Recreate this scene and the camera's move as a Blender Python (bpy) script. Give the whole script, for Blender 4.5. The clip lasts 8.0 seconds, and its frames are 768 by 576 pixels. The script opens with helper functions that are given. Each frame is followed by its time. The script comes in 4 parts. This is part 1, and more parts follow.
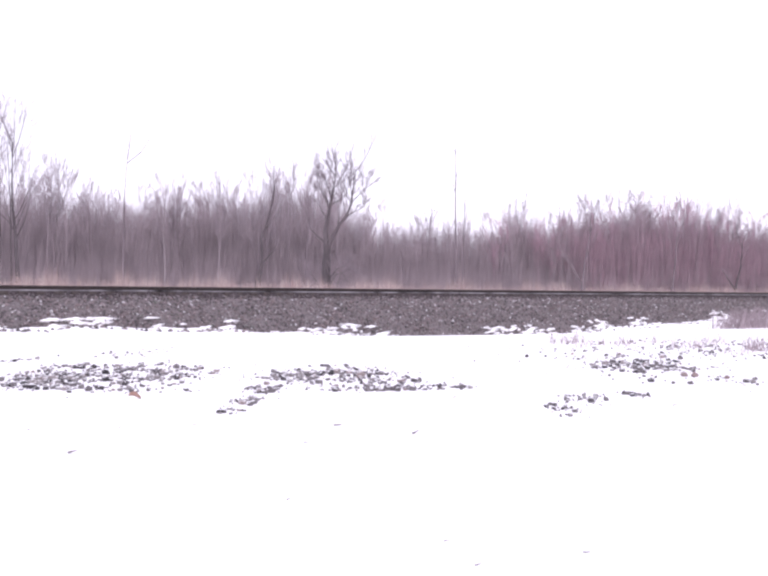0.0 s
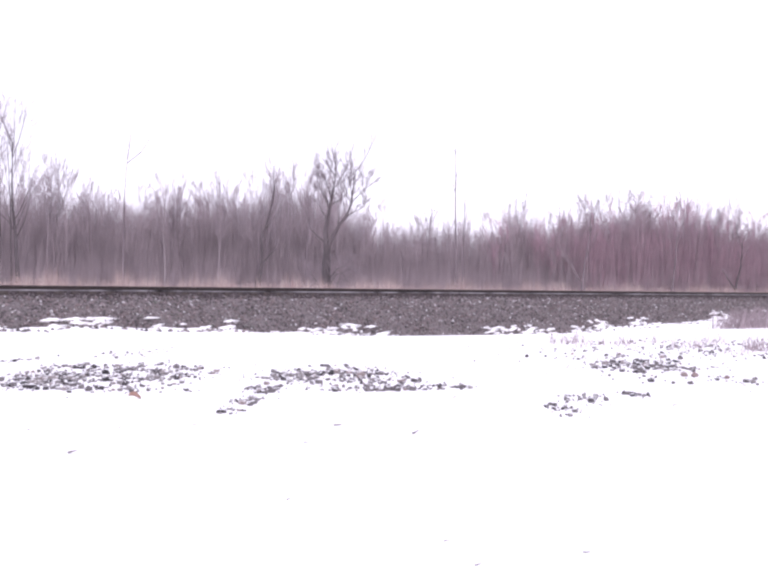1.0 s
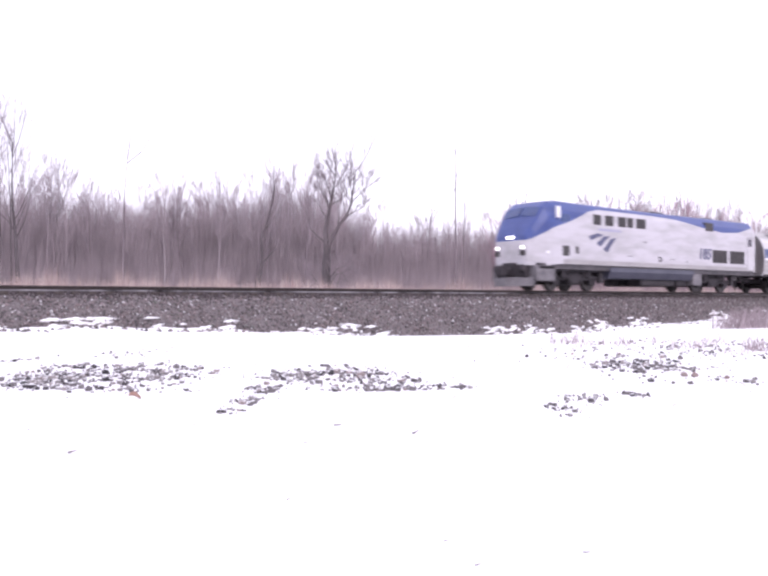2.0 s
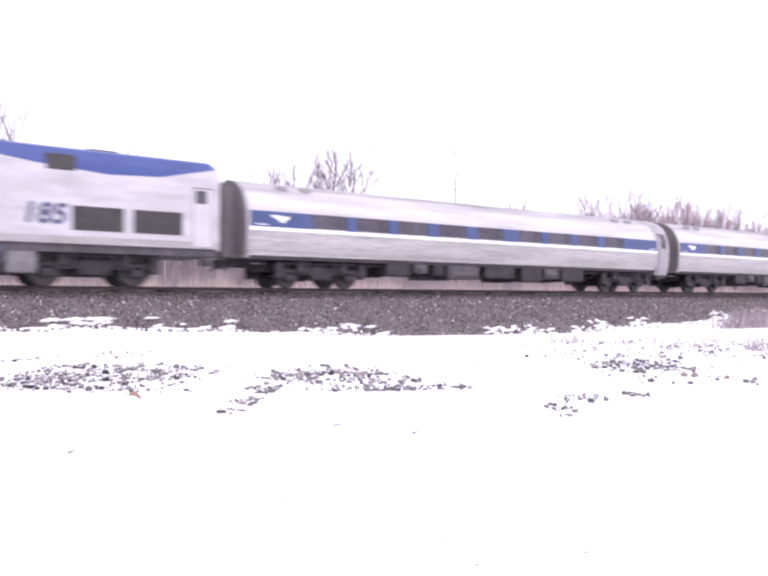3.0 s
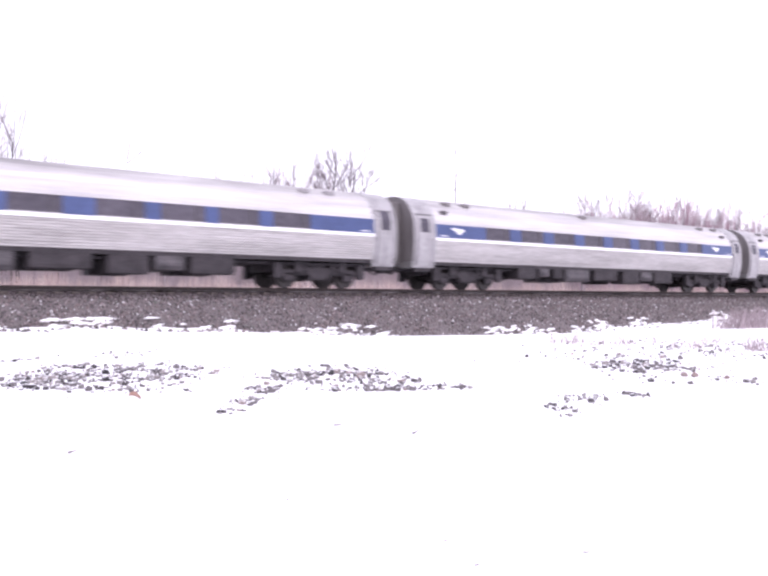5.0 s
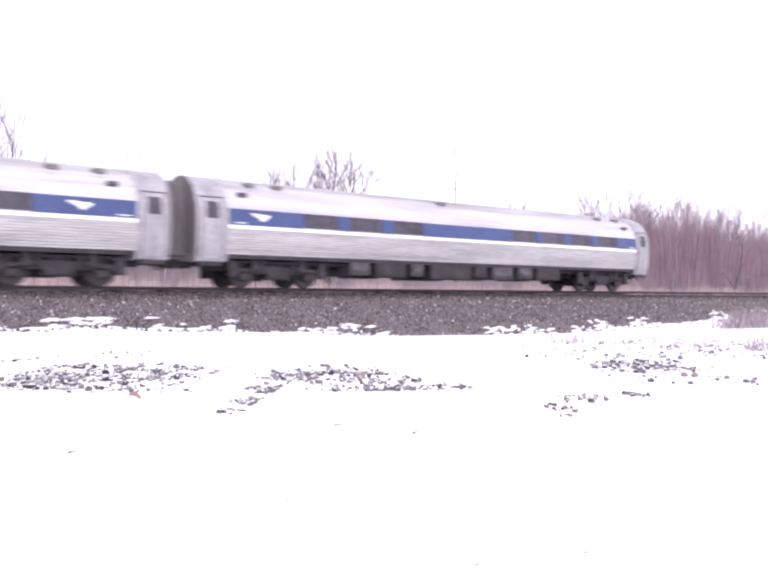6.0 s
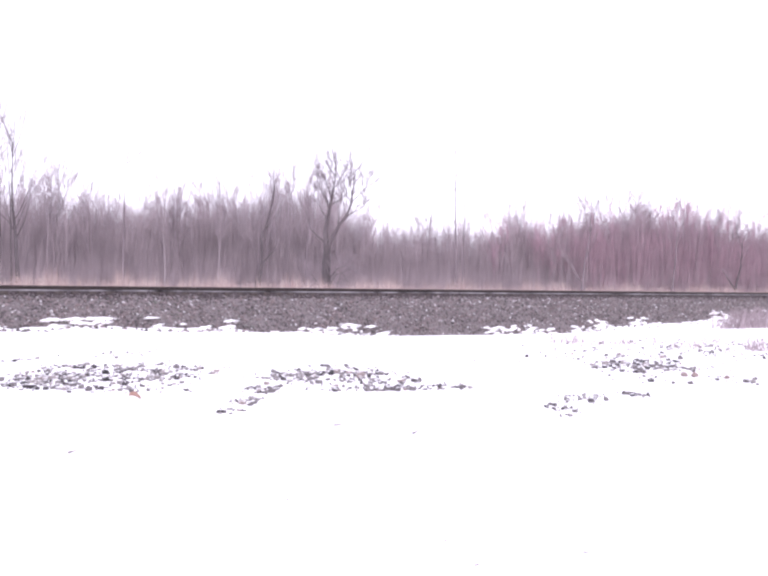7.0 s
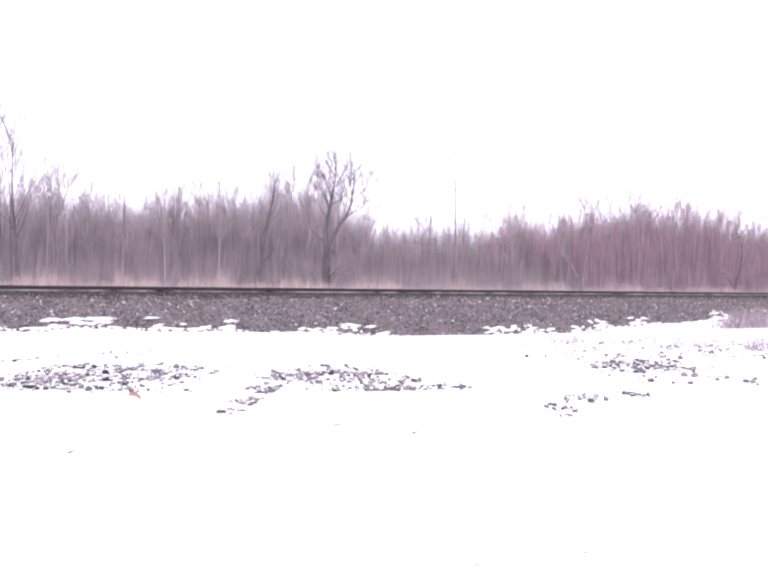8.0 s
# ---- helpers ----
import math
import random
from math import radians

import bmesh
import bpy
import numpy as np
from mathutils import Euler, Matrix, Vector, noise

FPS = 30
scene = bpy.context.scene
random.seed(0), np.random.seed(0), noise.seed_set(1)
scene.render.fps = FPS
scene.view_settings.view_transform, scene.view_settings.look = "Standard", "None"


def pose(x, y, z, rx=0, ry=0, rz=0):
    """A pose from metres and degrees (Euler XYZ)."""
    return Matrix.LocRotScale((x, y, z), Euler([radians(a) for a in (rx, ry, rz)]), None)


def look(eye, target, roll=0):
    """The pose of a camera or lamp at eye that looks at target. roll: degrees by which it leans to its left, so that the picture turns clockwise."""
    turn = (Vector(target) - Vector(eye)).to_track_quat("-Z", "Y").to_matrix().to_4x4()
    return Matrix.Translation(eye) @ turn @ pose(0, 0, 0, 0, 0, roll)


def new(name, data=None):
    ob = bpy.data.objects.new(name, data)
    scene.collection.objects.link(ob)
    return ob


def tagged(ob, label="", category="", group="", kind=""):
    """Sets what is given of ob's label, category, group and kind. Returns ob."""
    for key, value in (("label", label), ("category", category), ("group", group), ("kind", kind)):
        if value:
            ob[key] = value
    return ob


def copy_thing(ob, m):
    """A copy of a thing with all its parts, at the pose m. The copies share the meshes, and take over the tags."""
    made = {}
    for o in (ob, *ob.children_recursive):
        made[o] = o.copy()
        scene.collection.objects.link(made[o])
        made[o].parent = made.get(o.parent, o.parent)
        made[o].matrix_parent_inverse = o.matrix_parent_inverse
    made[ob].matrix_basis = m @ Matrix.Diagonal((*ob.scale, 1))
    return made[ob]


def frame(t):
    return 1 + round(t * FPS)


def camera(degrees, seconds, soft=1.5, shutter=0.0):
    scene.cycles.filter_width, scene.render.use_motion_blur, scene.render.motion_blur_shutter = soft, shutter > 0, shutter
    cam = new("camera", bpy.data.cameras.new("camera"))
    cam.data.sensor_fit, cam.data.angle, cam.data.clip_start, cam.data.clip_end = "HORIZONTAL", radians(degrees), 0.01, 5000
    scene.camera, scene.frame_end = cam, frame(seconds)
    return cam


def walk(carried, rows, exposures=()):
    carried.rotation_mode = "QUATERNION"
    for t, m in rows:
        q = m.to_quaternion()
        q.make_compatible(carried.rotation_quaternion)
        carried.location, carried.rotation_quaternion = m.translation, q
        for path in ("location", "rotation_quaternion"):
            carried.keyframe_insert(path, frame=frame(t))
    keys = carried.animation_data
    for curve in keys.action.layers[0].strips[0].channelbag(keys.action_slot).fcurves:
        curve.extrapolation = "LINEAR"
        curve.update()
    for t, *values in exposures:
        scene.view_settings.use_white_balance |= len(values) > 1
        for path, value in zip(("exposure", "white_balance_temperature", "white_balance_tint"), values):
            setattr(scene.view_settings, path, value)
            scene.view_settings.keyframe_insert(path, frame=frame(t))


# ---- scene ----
# World: x along the railway (the train runs towards -x), y away from the camera, z up from the snow.
EYE_Z = 0.85
RAIL_Z = 1.26                       # top of rail
TRACK_Y = 26.05                     # track centre line
YAW = 37.78
cam = camera(51.0, 8.0, soft=2.6, shutter=0.22)
still = pose(0, 0, EYE_Z, 90.8, 0, -YAW)
walk(cam, [(0, still), (8, still)],
     exposures=[(0.0, 0.25, 6150, 25), (1.5, 0.25, 6150, 25), (2.8, 0.5, 6150, 25), (4.5, 0.52, 6150, 25), (6.5, 0.57, 6150, 25), (7.2, 0.62, 6150, 25), (8.0, 0.62, 6150, 25)])

# ---- light: bright overcast winter sky ----
world = bpy.data.worlds.new("sky")
scene.world = world
world.use_nodes = True
wt = world.node_tree
sky = wt.nodes.new("ShaderNodeTexSky")
sky.sky_type = "NISHITA"
sky.sun_disc = False
sky.sun_elevation = radians(38)
sky.sun_rotation = radians(200)
sky.air_density, sky.dust_density, sky.ozone_density = 1.0, 6.0, 1.0
wt.nodes["Background"].inputs["Strength"].default_value = 0.15
cloud = wt.nodes.new("ShaderNodeMix")         # an even deck of bright cloud before the clear sky
cloud.data_type = "RGBA"
cloud.inputs[0].default_value = 0.85
cloud.inputs[7].default_value = (8.0, 7.9, 8.2, 1)
wt.links.new(sky.outputs[0], cloud.inputs[6])
wt.links.new(cloud.outputs[2], wt.nodes["Background"].inputs["Color"])
sun = new("sun", bpy.data.lights.new("sun", "SUN"))
sun.data.energy, sun.data.angle, sun.data.color = 0.8, radians(30), (1.0, 0.96, 0.9)
sun.matrix_world = look((0, 0, 60), (0 + 60 * 0.27, 60 * 0.73, 13))


# ---- materials ----
def nodes_of(name):
    m = bpy.data.materials.new(name)
    m.use_nodes = True
    nt = m.node_tree
    return m, nt, nt.nodes["Principled BSDF"]


def noise_node(nt, scale, detail=4.0, stretch=None):
    co = nt.nodes.new("ShaderNodeTexCoord")
    n = nt.nodes.new("ShaderNodeTexNoise")
    n.inputs["Scale"].default_value = scale
    n.inputs["Detail"].default_value = detail
    if stretch:
        mp = nt.nodes.new("ShaderNodeMapping")
        mp.inputs["Scale"].default_value = stretch
        nt.links.new(co.outputs["Object"], mp.inputs[0])
        nt.links.new(mp.outputs[0], n.inputs["Vector"])
    else:
        nt.links.new(co.outputs["Object"], n.inputs["Vector"])
    return n


def ramp(nt, source, stops):
    r = nt.nodes.new("ShaderNodeValToRGB")
    els = r.color_ramp.elements
    while len(els) < len(stops):
        els.new(0.5)
    for e, (p, c) in zip(els, stops):
        e.position, e.color = p, (*c, 1)
    nt.links.new(source, r.inputs[0])
    return r


def mix(nt, factor, a, b, mode="MIX"):
    m = nt.nodes.new("ShaderNodeMix")
    m.data_type, m.blend_type = "RGBA", mode
    for socket, v in ((m.inputs[0], factor), (m.inputs[6], a), (m.inputs[7], b)):
        if isinstance(v, (int, float)):
            socket.default_value = v
        elif isinstance(v, tuple):
            socket.default_value = (*v, 1)
        else:
            nt.links.new(v, socket)
    return m.outputs[2]


def bump(nt, bsdf, source, strength, distance):
    b = nt.nodes.new("ShaderNodeBump")
    b.inputs["Strength"].default_value, b.inputs["Distance"].default_value = strength, distance
    nt.links.new(source, b.inputs["Height"])
    nt.links.new(b.outputs[0], bsdf.inputs["Normal"])


def surface(name, dark, light, scale=4.0, rough=0.6, metal=0.0, relief=0.0, stretch=None, fine=9.0):
    """A worn surface: two colours mixed by a broad and a fine noise, with relief."""
    m, nt, b = nodes_of(name)
    big = noise_node(nt, scale, 5, stretch)
    small = noise_node(nt, scale * fine, 3, stretch)
    add = nt.nodes.new("ShaderNodeMath")
    add.operation = "MULTIPLY_ADD"
    nt.links.new(small.outputs[0], add.inputs[0])
    add.inputs[1].default_value = 0.5
    half = nt.nodes.new("ShaderNodeMath")
    half.operation = "MULTIPLY"
    half.inputs[1].default_value = 0.5
    nt.links.new(big.outputs[0], half.inputs[0])
    nt.links.new(half.outputs[0], add.inputs[2])
    r = ramp(nt, add.outputs[0], [(0.36, dark), (0.64, light)])
    nt.links.new(r.outputs[0], b.inputs["Base Color"])
    b.inputs["Roughness"].default_value, b.inputs["Metallic"].default_value = rough, metal
    if relief:
        bump(nt, b, small.outputs[0], 0.6, relief)
    return m


def island_surface(name, stops, rough=0.85, grain=30.0, snow=0.0):
    """Colour varied from piece to piece in a joined mesh; snow lies on what faces up."""
    m, nt, b = nodes_of(name)
    g = nt.nodes.new("ShaderNodeNewGeometry")
    r = ramp(nt, g.outputs["Random Per Island"], stops)
    n = noise_node(nt, grain, 3)
    f = ramp(nt, n.outputs[0], [(0.3, (0.7, 0.7, 0.7)), (0.7, (1.15, 1.15, 1.15))])
    c = mix(nt, 1.0, r.outputs[0], f.outputs[0], "MULTIPLY")
    if snow:
        c = snow_on_top(nt, c, snow)
    nt.links.new(c, b.inputs["Base Color"])
    b.inputs["Roughness"].default_value = rough
    return m


def snow_on_top(nt, c, level):
    """Snow settled on faces that look up, in a ragged edge."""
    g = nt.nodes.new("ShaderNodeNewGeometry")
    s = nt.nodes.new("ShaderNodeSeparateXYZ")
    nt.links.new(g.outputs["True Normal"], s.inputs[0])
    n = noise_node(nt, 14, 3)
    a = nt.nodes.new("ShaderNodeMath")
    a.operation = "MULTIPLY_ADD"
    nt.links.new(n.outputs[0], a.inputs[0])
    a.inputs[1].default_value = 0.5
    nt.links.new(s.outputs["Z"], a.inputs[2])
    k = ramp(nt, a.outputs[0], [(level, (0, 0, 0)), (min(1, level + 0.06), (1, 1, 1))])
    return mix(nt, k.outputs[0], c, (0.86, 0.87, 0.9))


def stone_surface():
    m, nt, b = nodes_of("rubble_stone")
    o = nt.nodes.new("ShaderNodeObjectInfo")
    r = ramp(nt, o.outputs["Random"], [(0, (0.03, 0.028, 0.034)), (0.3, (0.11, 0.1, 0.108)), (0.65, (0.23, 0.214, 0.22)), (0.85, (0.34, 0.32, 0.325)), (1, (0.32, 0.24, 0.225))])
    n = noise_node(nt, 25, 4)
    f = ramp(nt, n.outputs[0], [(0.3, (0.65, 0.65, 0.65)), (0.7, (1.2, 1.2, 1.2))])
    c = mix(nt, 1.0, r.outputs[0], f.outputs[0], "MULTIPLY")
    nt.links.new(snow_on_top(nt, c, 0.99), b.inputs["Base Color"])
    b.inputs["Roughness"].default_value = 0.9
    bump(nt, b, n.outputs[0], 0.6, 0.02)
    return m


def snow_surface():
    m, nt, b = nodes_of("snow")
    n1, n2 = noise_node(nt, 0.8, 4), noise_node(nt, 22, 4)
    r = ramp(nt, n1.outputs[0], [(0.3, (0.82, 0.83, 0.86)), (0.7, (0.9, 0.9, 0.92))])
    nt.links.new(r.outputs[0], b.inputs["Base Color"])
    b.inputs["Roughness"].default_value = 0.75
    bump(nt, b, n2.outputs[0], 0.35, 0.02)
    return m


def livery_surface():
    """White locomotive paint with the blue roof that sweeps down over the nose."""
    m, nt, b = nodes_of("locomotive_paint")
    co = nt.nodes.new("ShaderNodeTexCoord")
    s = nt.nodes.new("ShaderNodeSeparateXYZ")
    nt.links.new(co.outputs["Object"], s.inputs[0])
    along = nt.nodes.new("ShaderNodeMath")
    along.operation = "DIVIDE"
    nt.links.new(s.outputs["X"], along.inputs[0])
    along.inputs[1].default_value = 21.0
    line = [(0.0, 2.25), (0.066, 2.3), (0.1, 2.64), (0.125, 2.9), (0.185, 3.28), (0.248, 3.8), (0.29, 3.96), (0.5, 3.94), (0.6, 3.88), (0.72, 3.55), (0.82, 3.38), (0.9, 3.46), (1.0, 3.92)]
    edge = ramp(nt, along.outputs[0], [(p, (z / 5,) * 3) for p, z in line])
    above = nt.nodes.new("ShaderNodeMath")
    above.operation = "MULTIPLY_ADD"
    nt.links.new(s.outputs["Z"], above.inputs[0])
    above.inputs[1].default_value = 0.2
    neg = nt.nodes.new("ShaderNodeMath")
    neg.operation = "MULTIPLY"
    neg.inputs[1].default_value = -1
    nt.links.new(edge.outputs[0], neg.inputs[0])
    nt.links.new(neg.outputs[0], above.inputs[2])
    k = ramp(nt, above.outputs[0], [(0.0, (0, 0, 0)), (0.002, (1, 1, 1))])
    grime = noise_node(nt, 1.6, 6, (0.4, 1, 1.6))
    white = ramp(nt, grime.outputs[0], [(0.3, (0.36, 0.352, 0.37)), (0.6, (0.47, 0.46, 0.495))])
    blue = ramp(nt, grime.outputs[0], [(0.3, (0.034, 0.055, 0.185)), (0.7, (0.048, 0.078, 0.25))])
    nt.links.new(mix(nt, k.outputs[0], white.outputs[0], blue.outputs[0]), b.inputs["Base Color"])
    b.inputs["Roughness"].default_value = 0.38
    return m


def roof_surface():
    """Ribbed steel roof in streaks, with a ragged darker grey towards the ridge."""
    m, nt, b = nodes_of("roof_stainless_steel")
    n = noise_node(nt, 1.1, 5, (0.2, 1, 3))
    clean = ramp(nt, n.outputs[0], [(0.3, (0.43, 0.42, 0.43)), (0.7, (0.63, 0.62, 0.63))])
    ridge_grey = ramp(nt, n.outputs[0], [(0.3, (0.19, 0.185, 0.185)), (0.7, (0.38, 0.37, 0.373))])
    co = nt.nodes.new("ShaderNodeTexCoord")
    sep = nt.nodes.new("ShaderNodeSeparateXYZ")
    nt.links.new(co.outputs["Object"], sep.inputs[0])
    high = nt.nodes.new("ShaderNodeMapRange")
    high.inputs["From Min"].default_value, high.inputs["From Max"].default_value = 3.25, 3.7
    nt.links.new(sep.outputs["Z"], high.inputs["Value"])
    ragged = nt.nodes.new("ShaderNodeMath")
    ragged.operation = "MULTIPLY"
    nt.links.new(high.outputs[0], ragged.inputs[0])
    wide = noise_node(nt, 0.9, 4, (0.35, 1, 1))
    k = ramp(nt, wide.outputs[0], [(0.3, (0.45, 0.45, 0.45)), (0.65, (1, 1, 1))])
    nt.links.new(k.outputs[0], ragged.inputs[1])
    nt.links.new(mix(nt, ragged.outputs[0], clean.outputs[0], ridge_grey.outputs[0]), b.inputs["Base Color"])
    b.inputs["Roughness"].default_value, b.inputs["Metallic"].default_value = 0.45, 0.35
    return m


def glow(name, colour, strength):
    m, nt, b = nodes_of(name)
    b.inputs["Base Color"].default_value = (0.8, 0.8, 0.8, 1)
    b.inputs["Emission Color"].default_value = (*colour, 1)
    b.inputs["Emission Strength"].default_value = strength
    return m


SNOW = snow_surface()
BALLAST = surface("ballast_bed", (0.09, 0.078, 0.083), (0.22, 0.195, 0.2), 9, 0.95, relief=0.05)
BALLAST_STONE = island_surface("ballast_stone", [(0, (0.065, 0.057, 0.062)), (0.35, (0.13, 0.115, 0.12)), (0.5, (0.2, 0.15, 0.15)), (0.6, (0.15, 0.155, 0.145)), (0.8, (0.25, 0.2, 0.21)), (0.95, (0.32, 0.29, 0.3)), (0.985, (0.6, 0.6, 0.62))], grain=40)
# darker stones for the strip next to the rails
DARK_STONE = island_surface("dark_ballast_stone", [(0, (0.035, 0.028, 0.032)), (0.6, (0.075, 0.06, 0.066)), (1, (0.12, 0.1, 0.108))], grain=40)
STONE = stone_surface()
GRAVEL = island_surface("fine_gravel", [(0, (0.05, 0.044, 0.052)), (0.6, (0.13, 0.115, 0.125)), (1, (0.24, 0.21, 0.22))], grain=60)
RAIL_STEEL = surface("rusty_rail", (0.015, 0.011, 0.012), (0.05, 0.037, 0.036), 3, 0.6, 0.3, stretch=(0.2, 3, 3))
# pale patches stand in for broken sky glints along the rail
RAIL_GLINT = surface("rail_foot_glint", (0.012, 0.01, 0.012), (0.45, 0.43, 0.45), 0.5, 0.38, 0.85, fine=2.0)
TIE_WOOD = surface("creosoted_wood", (0.03, 0.025, 0.024), (0.09, 0.075, 0.07), 3, 0.9, relief=0.01)
STEEL_FLUTED = surface("fluted_stainless_steel", (0.31, 0.298, 0.295), (0.56, 0.545, 0.545), 1.0, 0.42, 0.5, stretch=(0.22, 1, 3))
STEEL_PLAIN = surface("plain_stainless_steel", (0.25, 0.245, 0.25), (0.45, 0.44, 0.455), 1.4, 0.42, 0.5, stretch=(1.2, 1, 0.4))
ROOF_STEEL = roof_surface()
BLUE = surface("blue_stripe_paint", (0.034, 0.053, 0.14), (0.052, 0.08, 0.205), 1.5, 0.35)
WHITE = surface("white_stripe_paint", (0.74, 0.74, 0.76), (0.82, 0.82, 0.84), 2, 0.4)
PANE = surface("tinted_window_glass", (0.035, 0.031, 0.045), (0.085, 0.076, 0.1), 0.6, 0.12)
# dark glass with its bluish reflection put into the base colour
SCREEN = surface("windscreen_blue_reflection", (0.03, 0.05, 0.14), (0.05, 0.08, 0.2), 1.0, 0.12)
DARK = surface("sooty_underframe", (0.012, 0.01, 0.013), (0.05, 0.043, 0.05), 2.5, 0.75, relief=0.01)
GREY = surface("grey_equipment_paint", (0.03, 0.028, 0.033), (0.1, 0.09, 0.1), 2.5, 0.6)
VENT = surface("weathered_vent_metal", (0.2, 0.19, 0.2), (0.32, 0.31, 0.32), 4, 0.5, 0.3)
RUBBER = surface("dark_rubber", (0.07, 0.064, 0.068), (0.24, 0.225, 0.23), 2.2, 0.8, stretch=(5, 6, 0.25))
WHEEL = surface("wheel_steel", (0.03, 0.027, 0.028), (0.1, 0.09, 0.09), 5, 0.55, 0.5)
LIVERY = livery_surface()
TANK = surface("blue_grey_skirt", (0.045, 0.048, 0.075), (0.085, 0.088, 0.12), 1.2, 0.5)
MARK = surface("blue_mark_paint", (0.05, 0.053, 0.11), (0.085, 0.09, 0.165), 2, 0.4)
SILL = surface("grey_sill_paint", (0.24, 0.23, 0.235), (0.38, 0.37, 0.375), 1.3, 0.5, stretch=(0.4, 1, 2))
PLOUGH = surface("scuffed_grey_paint", (0.09, 0.085, 0.095), (0.2, 0.19, 0.205), 2.0, 0.55)
DOOR_PAINT = surface("worn_white_door_paint", (0.4, 0.39, 0.41), (0.52, 0.51, 0.54), 1.8, 0.4, stretch=(1, 1, 0.4))
PALE_MARK = surface("pale_lettering_paint", (0.26, 0.26, 0.37), (0.34, 0.34, 0.45), 2, 0.4)
GRILLE = surface("dark_grille", (0.02, 0.018, 0.02), (0.06, 0.055, 0.055), 8, 0.6)
LAMP = glow("headlight_glow", (1, 0.95, 0.85), 3)
BARK = surface("grey_brown_bark", (0.12, 0.098, 0.11), (0.21, 0.175, 0.19), 3, 0.95, relief=0.02, stretch=(1, 1, 0.3))
DARK_BARK = surface("dark_furrowed_bark", (0.05, 0.043, 0.047), (0.115, 0.098, 0.104), 3, 0.95, relief=0.02, stretch=(1, 1, 0.3))
MID_BARK = surface("mauve_grey_bark", (0.075, 0.064, 0.07), (0.15, 0.128, 0.137), 3, 0.95, relief=0.02, stretch=(1, 1, 0.3))
PALE_BARK = surface("pale_smooth_bark", (0.19, 0.16, 0.17), (0.28, 0.245, 0.255), 3, 0.9, stretch=(1, 1, 0.3))
TWIG = island_surface("bare_twigs", [(0, (0.17, 0.14, 0.155)), (0.6, (0.26, 0.22, 0.24)), (1, (0.34, 0.295, 0.32))], grain=3)
WOODS = island_surface("bare_woods", [(0, (0.28, 0.23, 0.25)), (0.55, (0.36, 0.302, 0.326)), (0.9, (0.405, 0.347, 0.37)), (1, (0.44, 0.385, 0.405))], grain=0.5)
# red-brown stems, with the pink lens glare at the right worked into the colour
RED_BRUSH = island_surface("reddish_brush", [(0, (0.31, 0.2, 0.245)), (0.6, (0.45, 0.3, 0.36)), (1, (0.55, 0.4, 0.45))], grain=0.6)
REED = island_surface("dry_reeds", [(0, (0.32, 0.22, 0.21)), (0.4, (0.47, 0.345, 0.325)), (0.8, (0.6, 0.49, 0.46)), (1, (0.78, 0.7, 0.66))], grain=0.35)
LEAF = surface("dead_leaf", (0.38, 0.24, 0.2), (0.58, 0.42, 0.36), 20, 0.8)


# ---- mesh helpers ----
def link_bm(name, bm, material, parent=None, label="", smooth=False):
    me = bpy.data.meshes.new(name)
    bmesh.ops.recalc_face_normals(bm, faces=bm.faces)
    bm.to_mesh(me)
    bm.free()
    return link_mesh(name, me, material, parent, label, smooth)


def link_mesh(name, me, material, parent=None, label="", smooth=False):
    if material and not me.materials:
        me.materials.append(material)
    if smooth:
        me.shade_smooth()
    ob = new(name, me)
    if parent:
        ob.parent = parent
    if label:
        tagged(ob, label)
    return ob


part = link_bm


def arrays_mesh(name, verts, faces, material):
    """A mesh of triangles or quads from numpy arrays."""
    me = bpy.data.meshes.new(name)
    n, k = faces.shape
    me.vertices.add(len(verts))
    me.vertices.foreach_set("co", np.ascontiguousarray(verts, dtype=np.float32).ravel())
    me.loops.add(n * k)
    me.loops.foreach_set("vertex_index", np.ascontiguousarray(faces, dtype=np.int32).ravel())
    me.polygons.add(n)
    me.polygons.foreach_set("loop_start", np.arange(0, n * k, k, dtype=np.int32))
    me.update(calc_edges=True)
    me.materials.append(material)
    return me


def box(bm, x0, x1, y0, y1, z0, z1, bevel=0.0):
    r = bmesh.ops.create_cube(bm, size=1)
    vs = r["verts"]
    for v in vs:
        v.co = Vector((x0 + (v.co.x + 0.5) * (x1 - x0), y0 + (v.co.y + 0.5) * (y1 - y0), z0 + (v.co.z + 0.5) * (z1 - z0)))
    if bevel:
        es = {e for v in vs for e in v.link_edges}
        bmesh.ops.bevel(bm, geom=list(es), offset=bevel, segments=2, affect="EDGES", profile=0.5)
    return bm


def rod(bm, a, b, r, n=12, r2=None):
    a, b = Vector(a), Vector(b)
    d = b - a
    m = Matrix.Translation((a + b) / 2) @ d.to_track_quat("Z", "Y").to_matrix().to_4x4()
    bmesh.ops.create_cone(bm, cap_ends=True, segments=n, radius1=r, radius2=r if r2 is None else r2, depth=d.length, matrix=m)
    return bm


def extrude_profile(bm, pts, x0, x1, closed=True, caps=True, steps=1):
    """A profile of (y, z) points drawn along x."""
    rings = []
    for i in range(steps + 1):
        x = x0 + (x1 - x0) * i / steps
        rings.append([bm.verts.new((x, y, z)) for y, z in pts])
    n = len(pts)
    for a, b in zip(rings, rings[1:]):
        for i in range(n if closed else n - 1):
            j = (i + 1) % n
            bm.faces.new((a[i], a[j], b[j], b[i]))
    if closed and caps:
        bm.faces.new(rings[0])
        bm.faces.new(rings[-1])
    return bm


